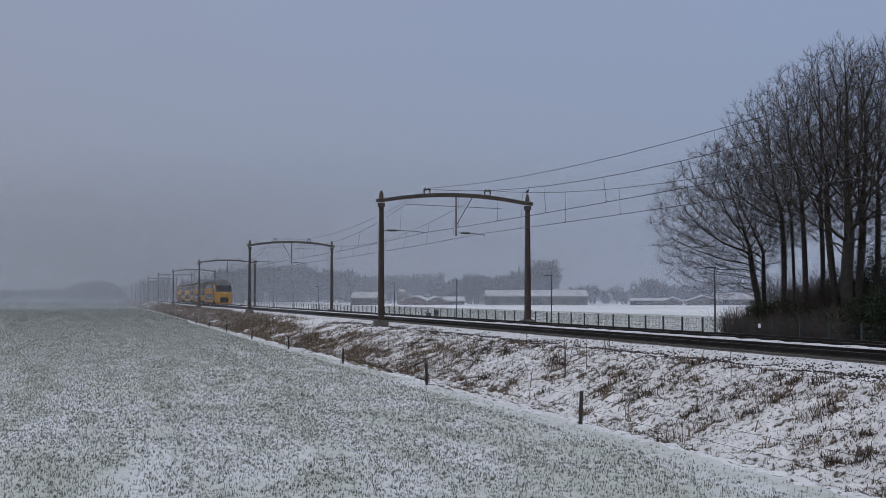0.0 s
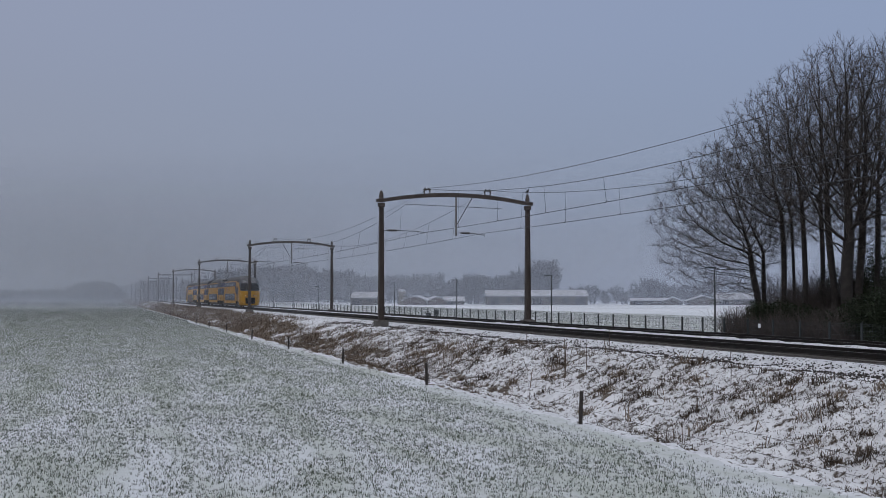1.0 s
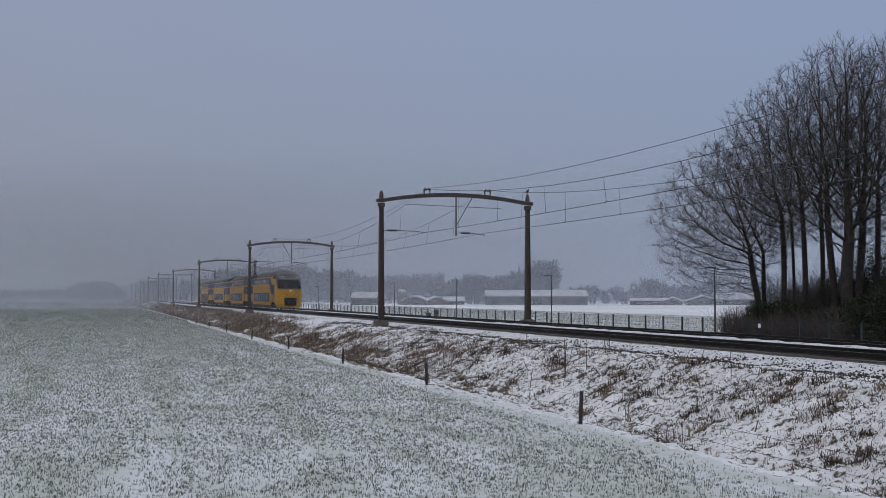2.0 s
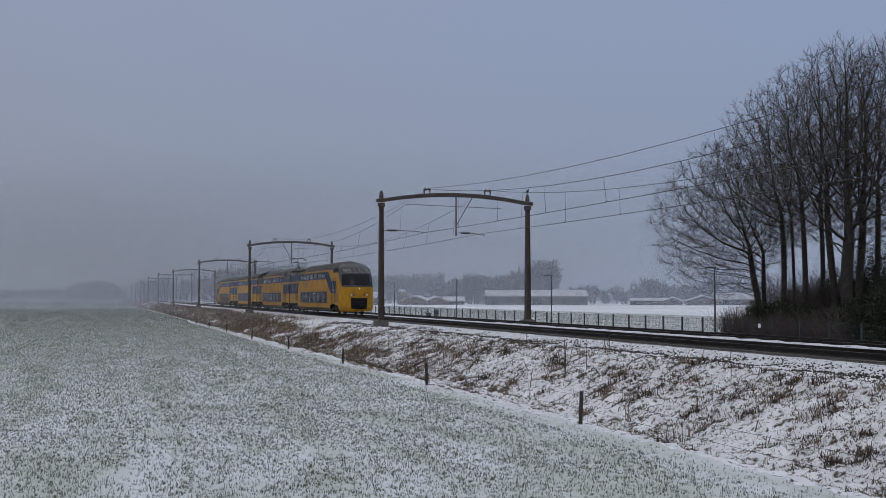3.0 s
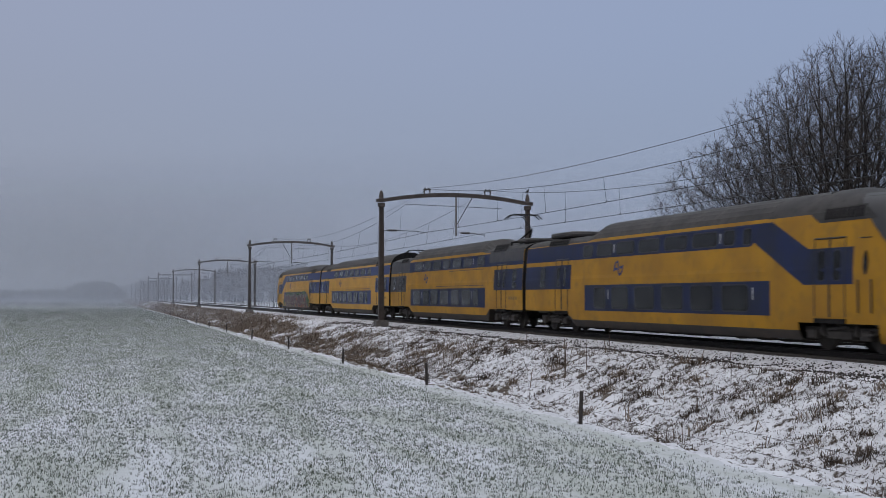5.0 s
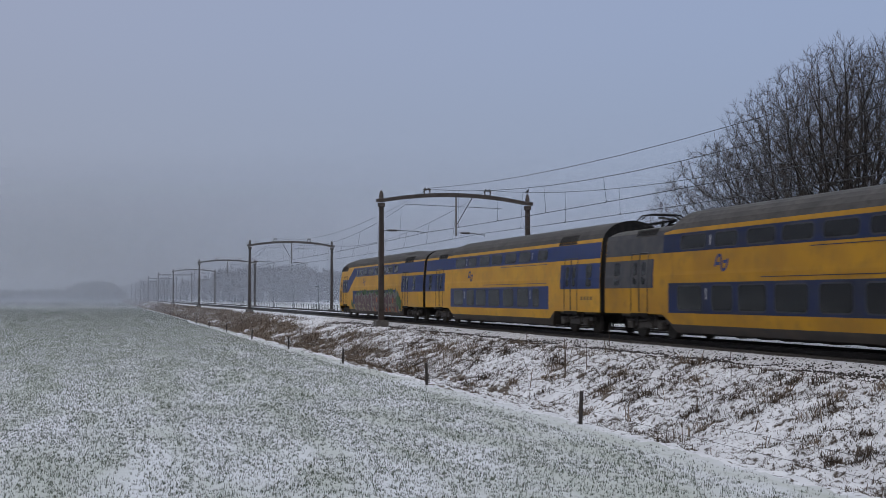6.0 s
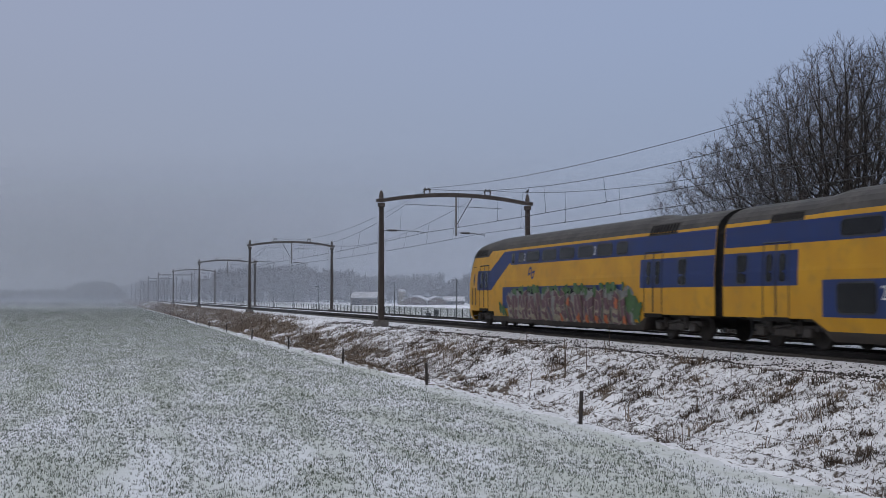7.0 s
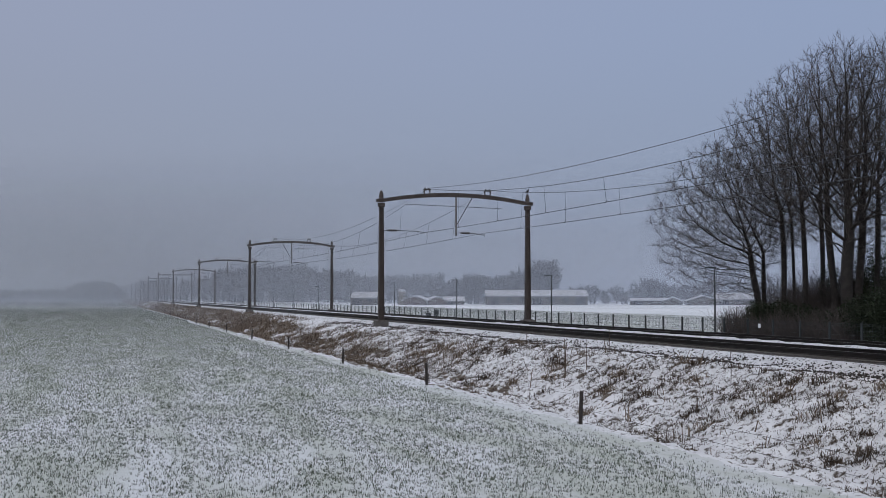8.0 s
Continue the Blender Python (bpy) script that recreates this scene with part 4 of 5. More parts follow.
def scrawl(c):
    """Thin pale sprayed loops above the windscreen."""
    paint = shader("sprayed_pale", (0.42, 0.43, 0.44), 0.6)
    for k, (a0, loops, wide) in enumerate(((-0.56, 3, 0.20), (-0.40, 4, 0.18), (-0.22, 2, 0.16), (-0.04, 3, 0.20), (0.16, 2, 0.18), (0.32, 4, 0.20))):
        bm = bmesh.new()
        pts = []
        for i in range(22):
            t = i / 21 * loops * math.pi
            pts.append(c.tip(3.72 + 0.17 * math.sin(t + k) + 0.03 * math.sin(3.7 * t), a0 + wide * i / 21 + 0.05 * math.cos(1.3 * t + k), 0.03)[0])
        tube(bm, pts, 0.012, 4)
        part("sprayed_scrawl", bm, paint, c.ob, "pale sprayed scrawl")


scrawl(first)

COACHES = [(first.ob, 0.0), (second.ob, 28.2), (third.ob, 55.25), (last.ob, 82.35)]

# ---- mist ----


# flat sheets stand in for the haze, their colour brightened towards the east
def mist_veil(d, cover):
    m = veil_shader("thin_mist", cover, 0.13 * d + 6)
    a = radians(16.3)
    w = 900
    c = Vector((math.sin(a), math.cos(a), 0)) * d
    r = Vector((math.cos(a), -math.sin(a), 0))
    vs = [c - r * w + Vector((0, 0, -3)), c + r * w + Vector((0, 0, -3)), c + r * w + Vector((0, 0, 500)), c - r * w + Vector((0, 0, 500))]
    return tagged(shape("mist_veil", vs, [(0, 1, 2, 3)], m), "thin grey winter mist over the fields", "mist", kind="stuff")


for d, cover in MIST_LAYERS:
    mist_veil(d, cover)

# ---- trees ----


def grow(rng, height, trunk_r, levels, spread, lean=(0, 0), bare=0.25, kids=(7, 6, 5, 4), min_r=0.006, up=0.35, tilt=38, wild=0.2):
    """Limbs as (points, radii, level), from the trunk to the twigs."""
    out = []

    def limb(p, d, length, r, level):
        n = 8 if level == 0 else 8 if level == 1 else 5 if level == 2 else 3
        pts, rs = [p.copy()], [r]
        q, v = p.copy(), d.copy()
        for i in range(n):
            w = 0.10 if level == 0 else wild * (0.8 if level == 1 else 1.2)
            v = (v + Vector((rng.uniform(-w, w), rng.uniform(-w, w), rng.uniform(-w, w) + up * (2.0 / n if level else 0)))).normalized()
            q = q + v * (length / n)
            pts.append(q.copy())
            rs.append(max(min_r, r * (1 - 0.8 * (i + 1) / n)))
        out.append((pts, rs, level))
        if level >= levels:
            return
        k = kids[level]
        for j in range(k):
            s = bare + (1 - bare) * (j + rng.random() * 0.9) / k if level == 0 else 0.2 + 0.8 * (j + rng.random()) / k
            s = min(0.99, s)
            f = s * n
            i = min(n - 1, int(f))
            b = pts[i].lerp(pts[i + 1], f - i)
            dv = (pts[i + 1] - pts[i]).normalized()
            side = dv.cross(Vector((rng.uniform(-1, 1), rng.uniform(-1, 1), rng.uniform(-0.3, 0.3)))).normalized()
            t = radians(tilt + rng.uniform(-12, 16))
            nd = (dv * math.cos(t) + side * math.sin(t) * spread).normalized()
            ln = length * (0.74 - 0.34 * s if level == 0 else rng.uniform(0.36, 0.54)) * rng.uniform(0.85, 1.15)
            limb(b, nd, ln, max(min_r, rs[i] * rng.uniform(0.45, 0.62)), level + 1)

    limb(Vector((0, 0, -0.2)), Vector((lean[0], lean[1], 1)).normalized(), height, trunk_r, 0)
    return out


def limbs_mesh(limbs, sides):
    vs, fs = [], []
    for pts, rs, level in limbs:
        n = sides[min(level, len(sides) - 1)]
        base = len(vs)
        for i, p in enumerate(pts):
            d = (pts[min(i + 1, len(pts) - 1)] - pts[max(i - 1, 0)]).normalized()
            a = d.cross(Vector((0.3, 0.2, 1)) if abs(d.z) < 0.9 else Vector((1, 0, 0))).normalized()
            b = d.cross(a)
            for k in range(n):
                t = 2 * math.pi * k / n
                vs.append(p + (a * math.cos(t) + b * math.sin(t)) * rs[i])
        for i in range(len(pts) - 1):
            for k in range(n):
                q = base + i * n
                fs.append((q + k, q + (k + 1) % n, q + n + (k + 1) % n, q + n + k))
    return vs, fs


def reach(rng, trunk, points, step, kill):
    """Branches that grow from the trunk towards the points of a crown until each has been reached."""
    nodes, parent = list(trunk), list(range(-1, len(trunk) - 1))
    heading = [Vector((0, 0, 1))] * len(trunk)
    left = list(points)
    for _ in range(110):
        tree = KDTree(len(nodes))
        for k, p in enumerate(nodes):
            tree.insert(p, k)
        tree.balance()
        pull, keep, fresh = {}, [], []
        for p in left:
            q, k, dist = tree.find(p)
            if dist < kill:
                continue
            keep.append(p)
            if dist < 6.5:
                pull[k] = pull.get(k, Vector()) + (p - q).normalized()
        left = keep
        if not pull or not left:
            break
        for k, v in pull.items():
            v = (v.normalized() + heading[k] * 0.75 + Vector((rng.uniform(-0.2, 0.2), rng.uniform(-0.2, 0.2), rng.uniform(0.0, 0.3)))).normalized()
            q = nodes[k] + v * step
            if tree.find(q)[2] < step * 0.55 or any((q - o).length < step * 0.5 for o in fresh[-60:]):
                continue
            fresh.append(q)
            nodes.append(q)
            parent.append(k)
            heading.append(v)
    return nodes, parent, heading


def twig_spray(rng, base, head, each, lo, hi):
    """Corner arrays of thin forked twigs: every root gets some, each with a side shoot."""
    p, v = np.repeat(base, each, 0), np.repeat(head, each, 0)
    k = len(p)

    def unit(a):
        return a / np.linalg.norm(a, axis=1)[:, None]

    v = unit(0.9 * v + rng.uniform(-0.8, 0.8, (k, 3)) + np.array([0, 0, 0.28]))
    ln = rng.uniform(lo, hi, k)[:, None]
    q = p + v * ln
    t = q + unit(v + rng.uniform(-0.5, 0.5, (k, 3)) + np.array([0, 0, 0.2])) * ln * 0.9
    f = rng.uniform(0.35, 0.95, k)[:, None]
    p2 = p + v * ln * f
    q2 = p2 + unit(v + rng.uniform(-0.9, 0.9, (k, 3))) * ln * 0.45
    t2 = q2 + unit(q2 - p2 + ln * rng.uniform(-0.2, 0.2, (k, 3))) * ln * 0.4
    return np.concatenate([p, p2]), np.concatenate([q, q2]), np.concatenate([t, t2]), np.concatenate([np.full(k, 0.0068), np.full(k, 0.005)])


def twig_object(name, p, q, t, r, material, parent, label):
    """All twigs of a crown as three-sided spikes with one knee."""
    k = len(p)
    d = (q - p) / np.linalg.norm(q - p, axis=1)[:, None]
    a = np.cross(d, np.array([0.31, 0.22, 0.92]))
    a /= np.linalg.norm(a, axis=1)[:, None] + 1e-9
    b = np.cross(d, a)
    ring = [a * math.cos(w) + b * math.sin(w) for w in (0, 2 * math.pi / 3, 4 * math.pi / 3)]
    v = np.stack([p + c * r[:, None] for c in ring] + [q + c * r[:, None] * 0.8 for c in ring] + [t], 1).reshape(-1, 3)
    me = bpy.data.meshes.new(name)
    me.vertices.add(len(v))
    me.vertices.foreach_set("co", v.astype(np.float32).ravel())
    pattern = np.array([0, 1, 4, 3, 1, 2, 5, 4, 2, 0, 3, 5, 3, 4, 6, 4, 5, 6, 5, 3, 6])
    loops = ((np.arange(k) * 7)[:, None] + pattern).ravel()
    me.loops.add(len(loops))
    me.loops.foreach_set("vertex_index", loops.astype(np.int32))
    me.polygons.add(6 * k)
    me.polygons.foreach_set("loop_start", ((np.arange(k) * 21)[:, None] + np.array([0, 4, 8, 12, 15, 18])).ravel().astype(np.int32))
    me.update(calc_edges=True)
    me.materials.append(material)
    o = new(name, me)
    o.parent = parent
    return tagged(o, label, kind="stuff")


def bare_tree(seed, x, y, top, wide, low, r, lean, shift, rise=0.45):
    """A leafless tree whose crown fills an egg from low to top; shift moves the crown sideways, rise is how far the trunk runs up into it."""
    rng = random.Random(seed)
    h = low + (top - low) * rise
    trunk = []
    n = int(h / 0.4)
    for k in range(n + 1):
        s = k / n
        trunk.append(Vector((lean * h * s ** 1.3 + 0.14 * math.sin(3 * s + seed), 0.12 * math.sin(4 * s + 2 * seed), -0.2 + h * s)))
    c = Vector((shift, -0.25 * shift, (low + top) / 2))
    points = []
    while len(points) < int(155 * wide * wide * (top - low) / 12):
        v = Vector((rng.uniform(-1, 1), rng.uniform(-1, 1), rng.uniform(-1, 1)))
        if 0.12 < v.length < 1:
            w = wide * (1.0 - 0.12 * max(0, v.z))
            points.append(c + Vector((v.x * w, v.y * w, v.z * (top - low) / 2)))
    nodes, parent, heading = reach(rng, trunk, points, 0.30, 0.45)
    m = len(nodes)
    area = [0.0] * m
    for k in range(m - 1, -1, -1):
        if area[k] == 0.0:
            area[k] = 0.0056 ** 1.85
        if parent[k] >= 0:
            area[parent[k]] += area[k]
    rad = [v ** (1 / 1.85) for v in area]
    f = r / rad[2]
    rad = [max(0.0085, min(q * f, r) if q * f > 0.03 else q * (0.5 + 0.5 * f)) for q in rad]
    rad[0], rad[1] = r * 1.35, r * 1.12
    t = thing("bare_tree", "tall leafless broadleaf tree with dark wet bark", "tree", "trees by the line", pose(x, y, -0.85))
    groups = {"trunk": [], "branching": []}
    for k in range(1, m):
        p = parent[k]
        groups["trunk" if k < len(trunk) and rad[k] > 0.07 else "branching"].append(([nodes[p], nodes[k]], [min(rad[p], rad[k] * 1.5), rad[k]], 0 if rad[k] > 0.03 else 1))
    for name, sides in (("trunk", 10), ("branching", 6)):
        vs, fs = limbs_mesh(groups[name], (sides, 3))
        o = shape(name, vs, fs, BARK, t, smooth=True)
        if name != "trunk":
            tagged(o, kind="stuff")
    thin = [k for k in range(m) if rad[k] < 0.0165]
    base, head = np.array([nodes[k] for k in thin]), np.array([heading[k] for k in thin])
    twig_object("crown", *twig_spray(np.random.default_rng(seed), base, head, 3, 0.16, 0.40), TWIG, t, "dense crown of bare twigs")
    return t


# x, y, crown top, crown radius, crown foot, trunk radius, lean, crown shift, run of the trunk
GROVE = [(40.0, 65.3, 12.3, 4.8, 1.9, 0.21, -0.12, -2.3, 0.36), (41.2, 66.4, 11.8, 3.2, 2.6, 0.15, -0.09, -2.4, 0.3), (40.2, 62.9, 14.9, 3.8, 4.8, 0.17, -0.05, -1.3, 0.26),
         (41.6, 64.2, 13.6, 2.6, 5.4, 0.10, -0.03, -0.8, 0.26), (40.4, 61.1, 16.1, 3.6, 5.0, 0.16, -0.04, -0.9, 0.28), (41.2, 60.9, 16.0, 2.8, 6.0, 0.14, 0.02, 0.2, 0.26),
         (40.5, 58.5, 16.9, 3.7, 5.2, 0.20, -0.02, -0.6, 0.25), (40.0, 56.3, 17.0, 3.9, 4.4, 0.34, 0.0, -0.1, 0.12), (41.0, 56.8, 16.8, 3.2, 5.2, 0.22, 0.02, 0.3, 0.2),
         (42.0, 56.8, 16.8, 3.2, 5.2, 0.16, 0.03, 0.5, 0.28), (41.5, 54.6, 17.1, 3.7, 5.0, 0.24, 0.0, 0.2, 0.22), (43.5, 53.4, 17.0, 3.7, 5.0, 0.22, 0.0, 0.5, 0.28)]
for k, row in enumerate(GROVE):
    bare_tree(40 + k, *row)


def leaf_mass(rng, n, w, d, h, size):
    """Many small leaves in an uneven heap."""
    vs, fs = [], []
    lobes = [(rng.uniform(-w, w), rng.uniform(-d, d), rng.uniform(0.25, 0.8) * h, rng.uniform(0.35, 0.6)) for _ in range(9)]
    for _ in range(n):
        x, y, z, r = rng.choice(lobes)
        v = Vector((rng.gauss(0, 1), rng.gauss(0, 1), rng.gauss(0, 1))).normalized() * (rng.random() ** 0.4)
        p = Vector((x + v.x * r * w, y + v.y * r * d, max(0.03, z + v.z * r * h * 0.7)))
        a = Vector((rng.uniform(-1, 1), rng.uniform(-1, 1), rng.uniform(-0.6, 0.6))).normalized() * size * rng.uniform(0.6, 1.3)
        b = a.cross(Vector((rng.uniform(-1, 1), rng.uniform(-1, 1), rng.uniform(-1, 1)))).normalized() * size * 0.45
        k = len(vs)
        vs += [p - a, p + b, p + a, p - b]
        fs.append((k, k + 1, k + 2, k + 3))
    return vs, fs


def evergreen_bush(seed, x, y, w, d, h):
    rng = random.Random(seed)
    t = thing("evergreen_bush", "dense dark evergreen bush under the trees", "bush", "evergreen bushes", pose(x, y, -0.85))
    bm = bmesh.new()
    for _ in range(9):
        a, b = rng.uniform(-0.7, 0.7) * w, rng.uniform(-0.7, 0.7) * d
        tube(bm, [(a * 0.3, b * 0.3, -0.1), (a * 0.7, b * 0.7, h * 0.4), (a, b, h * 0.8)], [0.04, 0.03, 0.015], 5)
    part("stem", bm, BARK, t)
    vs, fs = leaf_mass(rng, 8000, w, d, h, 0.07)
    tagged(shape("foliage", vs, fs, LEAF, t), "dark green leaves", kind="stuff")


for k, (x, y, w, d, h) in enumerate(((37.4, 50.2, 1.4, 1.6, 2.6), (37.6, 47.8, 1.5, 1.6, 3.0), (38.0, 45.6, 1.6, 1.6, 3.1), (38.4, 53.2, 1.3, 1.5, 2.2), (38.2, 59.6, 1.2, 1.5, 1.9), (38.4, 62.6, 1.2, 1.5, 2.0), (38.6, 56.4, 1.2, 1.5, 1.9), (44.0, 51.0, 2.2, 2.2, 5.5), (45.0, 47.6, 2.4, 2.4, 6.2), (43.0, 54.5, 1.6, 1.8, 3.6), (42.8, 59.4, 1.5, 1.7, 4.0), (43.8, 58.4, 1.7, 1.8, 6.0), (42.4, 56.9, 1.3, 1.5, 3.8))):
    evergreen_bush(300 + k, x, y, w, d, h)


def bramble(seed, x, y, h, n):
    """Bare undergrowth of thin arching shoots."""
    rng = random.Random(seed)
    limbs = []
    for _ in range(n):
        p = Vector((rng.uniform(-1.2, 1.2), rng.uniform(-1.6, 1.6), 0))
        v = Vector((rng.uniform(-0.5, 0.5), rng.uniform(-0.5, 0.5), 1)).normalized()
        pts, ln = [p.copy()], h * rng.uniform(0.5, 1.1)
        for _ in range(4):
            v = (v + Vector((rng.uniform(-0.35, 0.35), rng.uniform(-0.35, 0.35), -0.12))).normalized()
            p = p + v * ln / 4
            pts.append(p.copy())
        limbs.append((pts, [0.014, 0.012, 0.010, 0.008, 0.006], 3))
    t = thing("bramble_thicket", "bare brown bramble thicket at the fence", "shrub", "thickets", pose(x, y, -0.85))
    vs, fs = limbs_mesh(limbs, (3,))
    tagged(shape("undergrowth", vs, fs, TWIG, t), kind="stuff")


for k, (x, y, h, n) in enumerate(((37.6, 62.6, 2.0, 380), (38.8, 64.6, 2.1, 420), (40.0, 67.6, 1.9, 300), (37.2, 58.8, 1.9, 420), (37.4, 56.0, 2.0, 420), (37.4, 53.0, 2.0, 420), (42.5, 64.5, 3.0, 420), (43, 58, 3.2, 500), (43, 53, 3.4, 500), (40, 47.5, 3.5, 450), (43.5, 68.0, 4.2, 260), (44.5, 63.5, 4.6, 300), (45.5, 59.5, 5.0, 320), (46, 55.5, 5.4, 340), (42.2, 62.6, 4.2, 900), (42.2, 60.0, 4.4, 900), (42.4, 65.6, 3.6, 600), (43.2, 57.8, 4.2, 520))):
    bramble(500 + k, x, y, h, n)

# ---- distance: farm buildings and woods in the mist ----


def farm_building(label, x, y, rz, length, depth, wall, ridge, walls, openings):
    t = thing("farm_building", label, "farm building", "farm buildings", pose(x, y, -1.1, 0, 0, rz))
    a, b = length / 2, depth / 2
    vs = [(-a, -b, 0), (a, -b, 0), (a, b, 0), (-a, b, 0), (-a, -b, wall), (a, -b, wall), (a, b, wall), (-a, b, wall), (-a, 0, ridge - 0.15), (a, 0, ridge - 0.15)]
    shape("wall", vs, [(0, 1, 5, 4), (2, 3, 7, 6), (1, 2, 6, 9, 5), (3, 0, 4, 8, 7)], walls, t)
    for s in (-1, 1):
        r = [(-a - 0.4, s * (b + 0.5), wall - 0.2), (a + 0.4, s * (b + 0.5), wall - 0.2), (a + 0.4, 0, ridge), (-a - 0.4, 0, ridge)]
        r += [(p[0], p[1], p[2] + 0.22) for p in r]
        shape("roof_slope", r, [(0, 1, 2, 3), (4, 5, 6, 7), (0, 1, 5, 4), (1, 2, 6, 5), (2, 3, 7, 6), (3, 0, 4, 7)], ROOF_SNOW, t, "roof slope under thin snow")
    for k in range(openings):
        c = -a + length * (k + 0.5) / openings
        w = 0.9 if k % 3 else 1.5
        part("window" if k % 3 else "barn_door", boxed(c - w, c + w, -b - 0.06, -b + 0.05, 0.0 if k % 3 == 0 else 1.0, min(wall - 0.3, 2.4)), BARN if walls is BRICK else SEAL, t)
    return t


farm_building("long low barn with a snow-covered roof across the field", 129.6, 341, -16, 30.5, 13, 2.95, 4.5, BARN, 7)
farm_building("small barn with a snowy gable roof across the field", 78.2, 350, -27, 7.6, 8, 2.4, 3.9, BARN, 2)
farm_building("brick farmhouse with a snowy roof in the mist", 94.6, 352, 66, 11, 7.0, 1.6, 2.85, BRICK, 3)
farm_building("brick farmhouse with a snowy roof in the mist", 101.2, 354, 80, 11, 5.4, 1.5, 2.75, BRICK, 3)
farm_building("low shed with a snowy roof in the mist", 106.8, 353, -16, 6.0, 6, 1.4, 2.5, BARN, 2)
farm_building("long low hedge-side shed in the mist", 158.7, 322, -20, 11, 6, 1.6, 2.0, BARN, 3)
farm_building("low shed with a snowy roof in the mist", 165.6, 320, 60, 9, 5.2, 1.3, 2.5, BARN, 2)
farm_building("small barn with a snowy gable roof across the field", 172.6, 315, 66, 14, 9.0, 1.5, 2.9, BARN, 3)
farm_building("small barn with a snowy gable roof across the field", 186.0, 318, -24, 13, 9, 2.0, 3.6, BARN, 3)


def silo(x, y):
    t = thing("silo", "pale round farm silo with a domed cap", "silo", at=pose(x, y, -1.1))
    part("body", tubed([(0, 0, 0), (0, 0, 2.2), (0, 0, 4.3)], 1.25, 16), GALV, t)
    part("dome_cap", tubed([(0, 0, 4.3), (0, 0, 4.55), (0, 0, 4.8), (0, 0, 5.0), (0, 0, 5.08)], [1.35, 1.25, 0.95, 0.5, 0.08], 16), ROOF_SNOW, t, "snowy domed cap")


silo(91.0, 357)

FAR_MODELS = []
for k in range(5):
    rng = random.Random(900 + k)
    limbs = grow(rng, 6.2, 0.30, 3, 1.0, kids=(12, 9, 8), bare=0.2, min_r=0.035, tilt=48, up=0.4)
    t = thing("distant_tree", "leafless tree grey in the winter mist", "tree", "distant trees", pose(300 + 12 * k, 560, -1.3))
    vs, fs = limbs_mesh([l for l in limbs if l[2] == 0], (6,))
    shape("trunk", vs, fs, BARK, t)
    vs, fs = limbs_mesh([l for l in limbs if l[2] > 0], (4, 4, 3))
    shape("crown", vs, fs, TWIG, t, "bare crown")
    FAR_MODELS.append(t)


def wood(x0, y0, x1, y1, n, h0, h1, deep, seed):
    """A belt of trees from one end to the other, h times the model's height."""
    rng = random.Random(seed)
    for k in range(n):
        s = (k + rng.random()) / n
        x, y = x0 + (x1 - x0) * s + rng.uniform(-2, 2), y0 + (y1 - y0) * s + rng.uniform(0, deep)
        h = h0 + (h1 - h0) * rng.random()
        copy_thing(rng.choice(FAR_MODELS), pose(x, y, -1.3, 0, 0, rng.uniform(0, 360)) @ Matrix.Diagonal((h * 1.25, h * 1.25, h, 1)))


wood(-95, 790, 16, 760, 70, 0.7, 0.95, 40, 1)
wood(-14, 740, 6, 736, 12, 1.2, 1.5, 20, 11)
wood(20, 640, 58, 600, 14, 1.0, 1.6, 40, 2)
wood(50, 545, 72, 535, 14, 1.45, 1.9, 30, 3)
wood(68, 540, 98, 530, 26, 1.8, 2.15, 40, 12)
wood(94, 525, 116, 515, 14, 1.4, 1.8, 30, 13)
wood(102, 482, 142, 470, 22, 1.1, 1.5, 24, 4)
wood(114, 402, 126, 398, 6, 0.75, 0.95, 8, 14)
wood(121, 388, 136, 383, 14, 1.05, 1.25, 8, 5)
wood(136, 384, 145, 382, 8, 1.05, 1.3, 8, 6)
wood(146, 384, 152, 383, 5, 1.75, 1.95, 3, 7)
wood(158, 382, 198, 368, 22, 0.5, 0.85, 12, 8)
wood(185, 378, 190, 376, 3, 1.0, 1.1, 4, 9)
wood(196, 372, 300, 330, 30, 0.7, 1.1, 20, 10)

wood(46, 528, 118, 506, 46, 0.35, 0.6, 8, 15)
wood(100, 466, 142, 456, 24, 0.3, 0.5, 6, 16)
wood(112, 378, 152, 372, 22, 0.22, 0.36, 4, 17)
wood(150, 368, 200, 354, 30, 0.22, 0.42, 6, 18)

# ---- grass ----


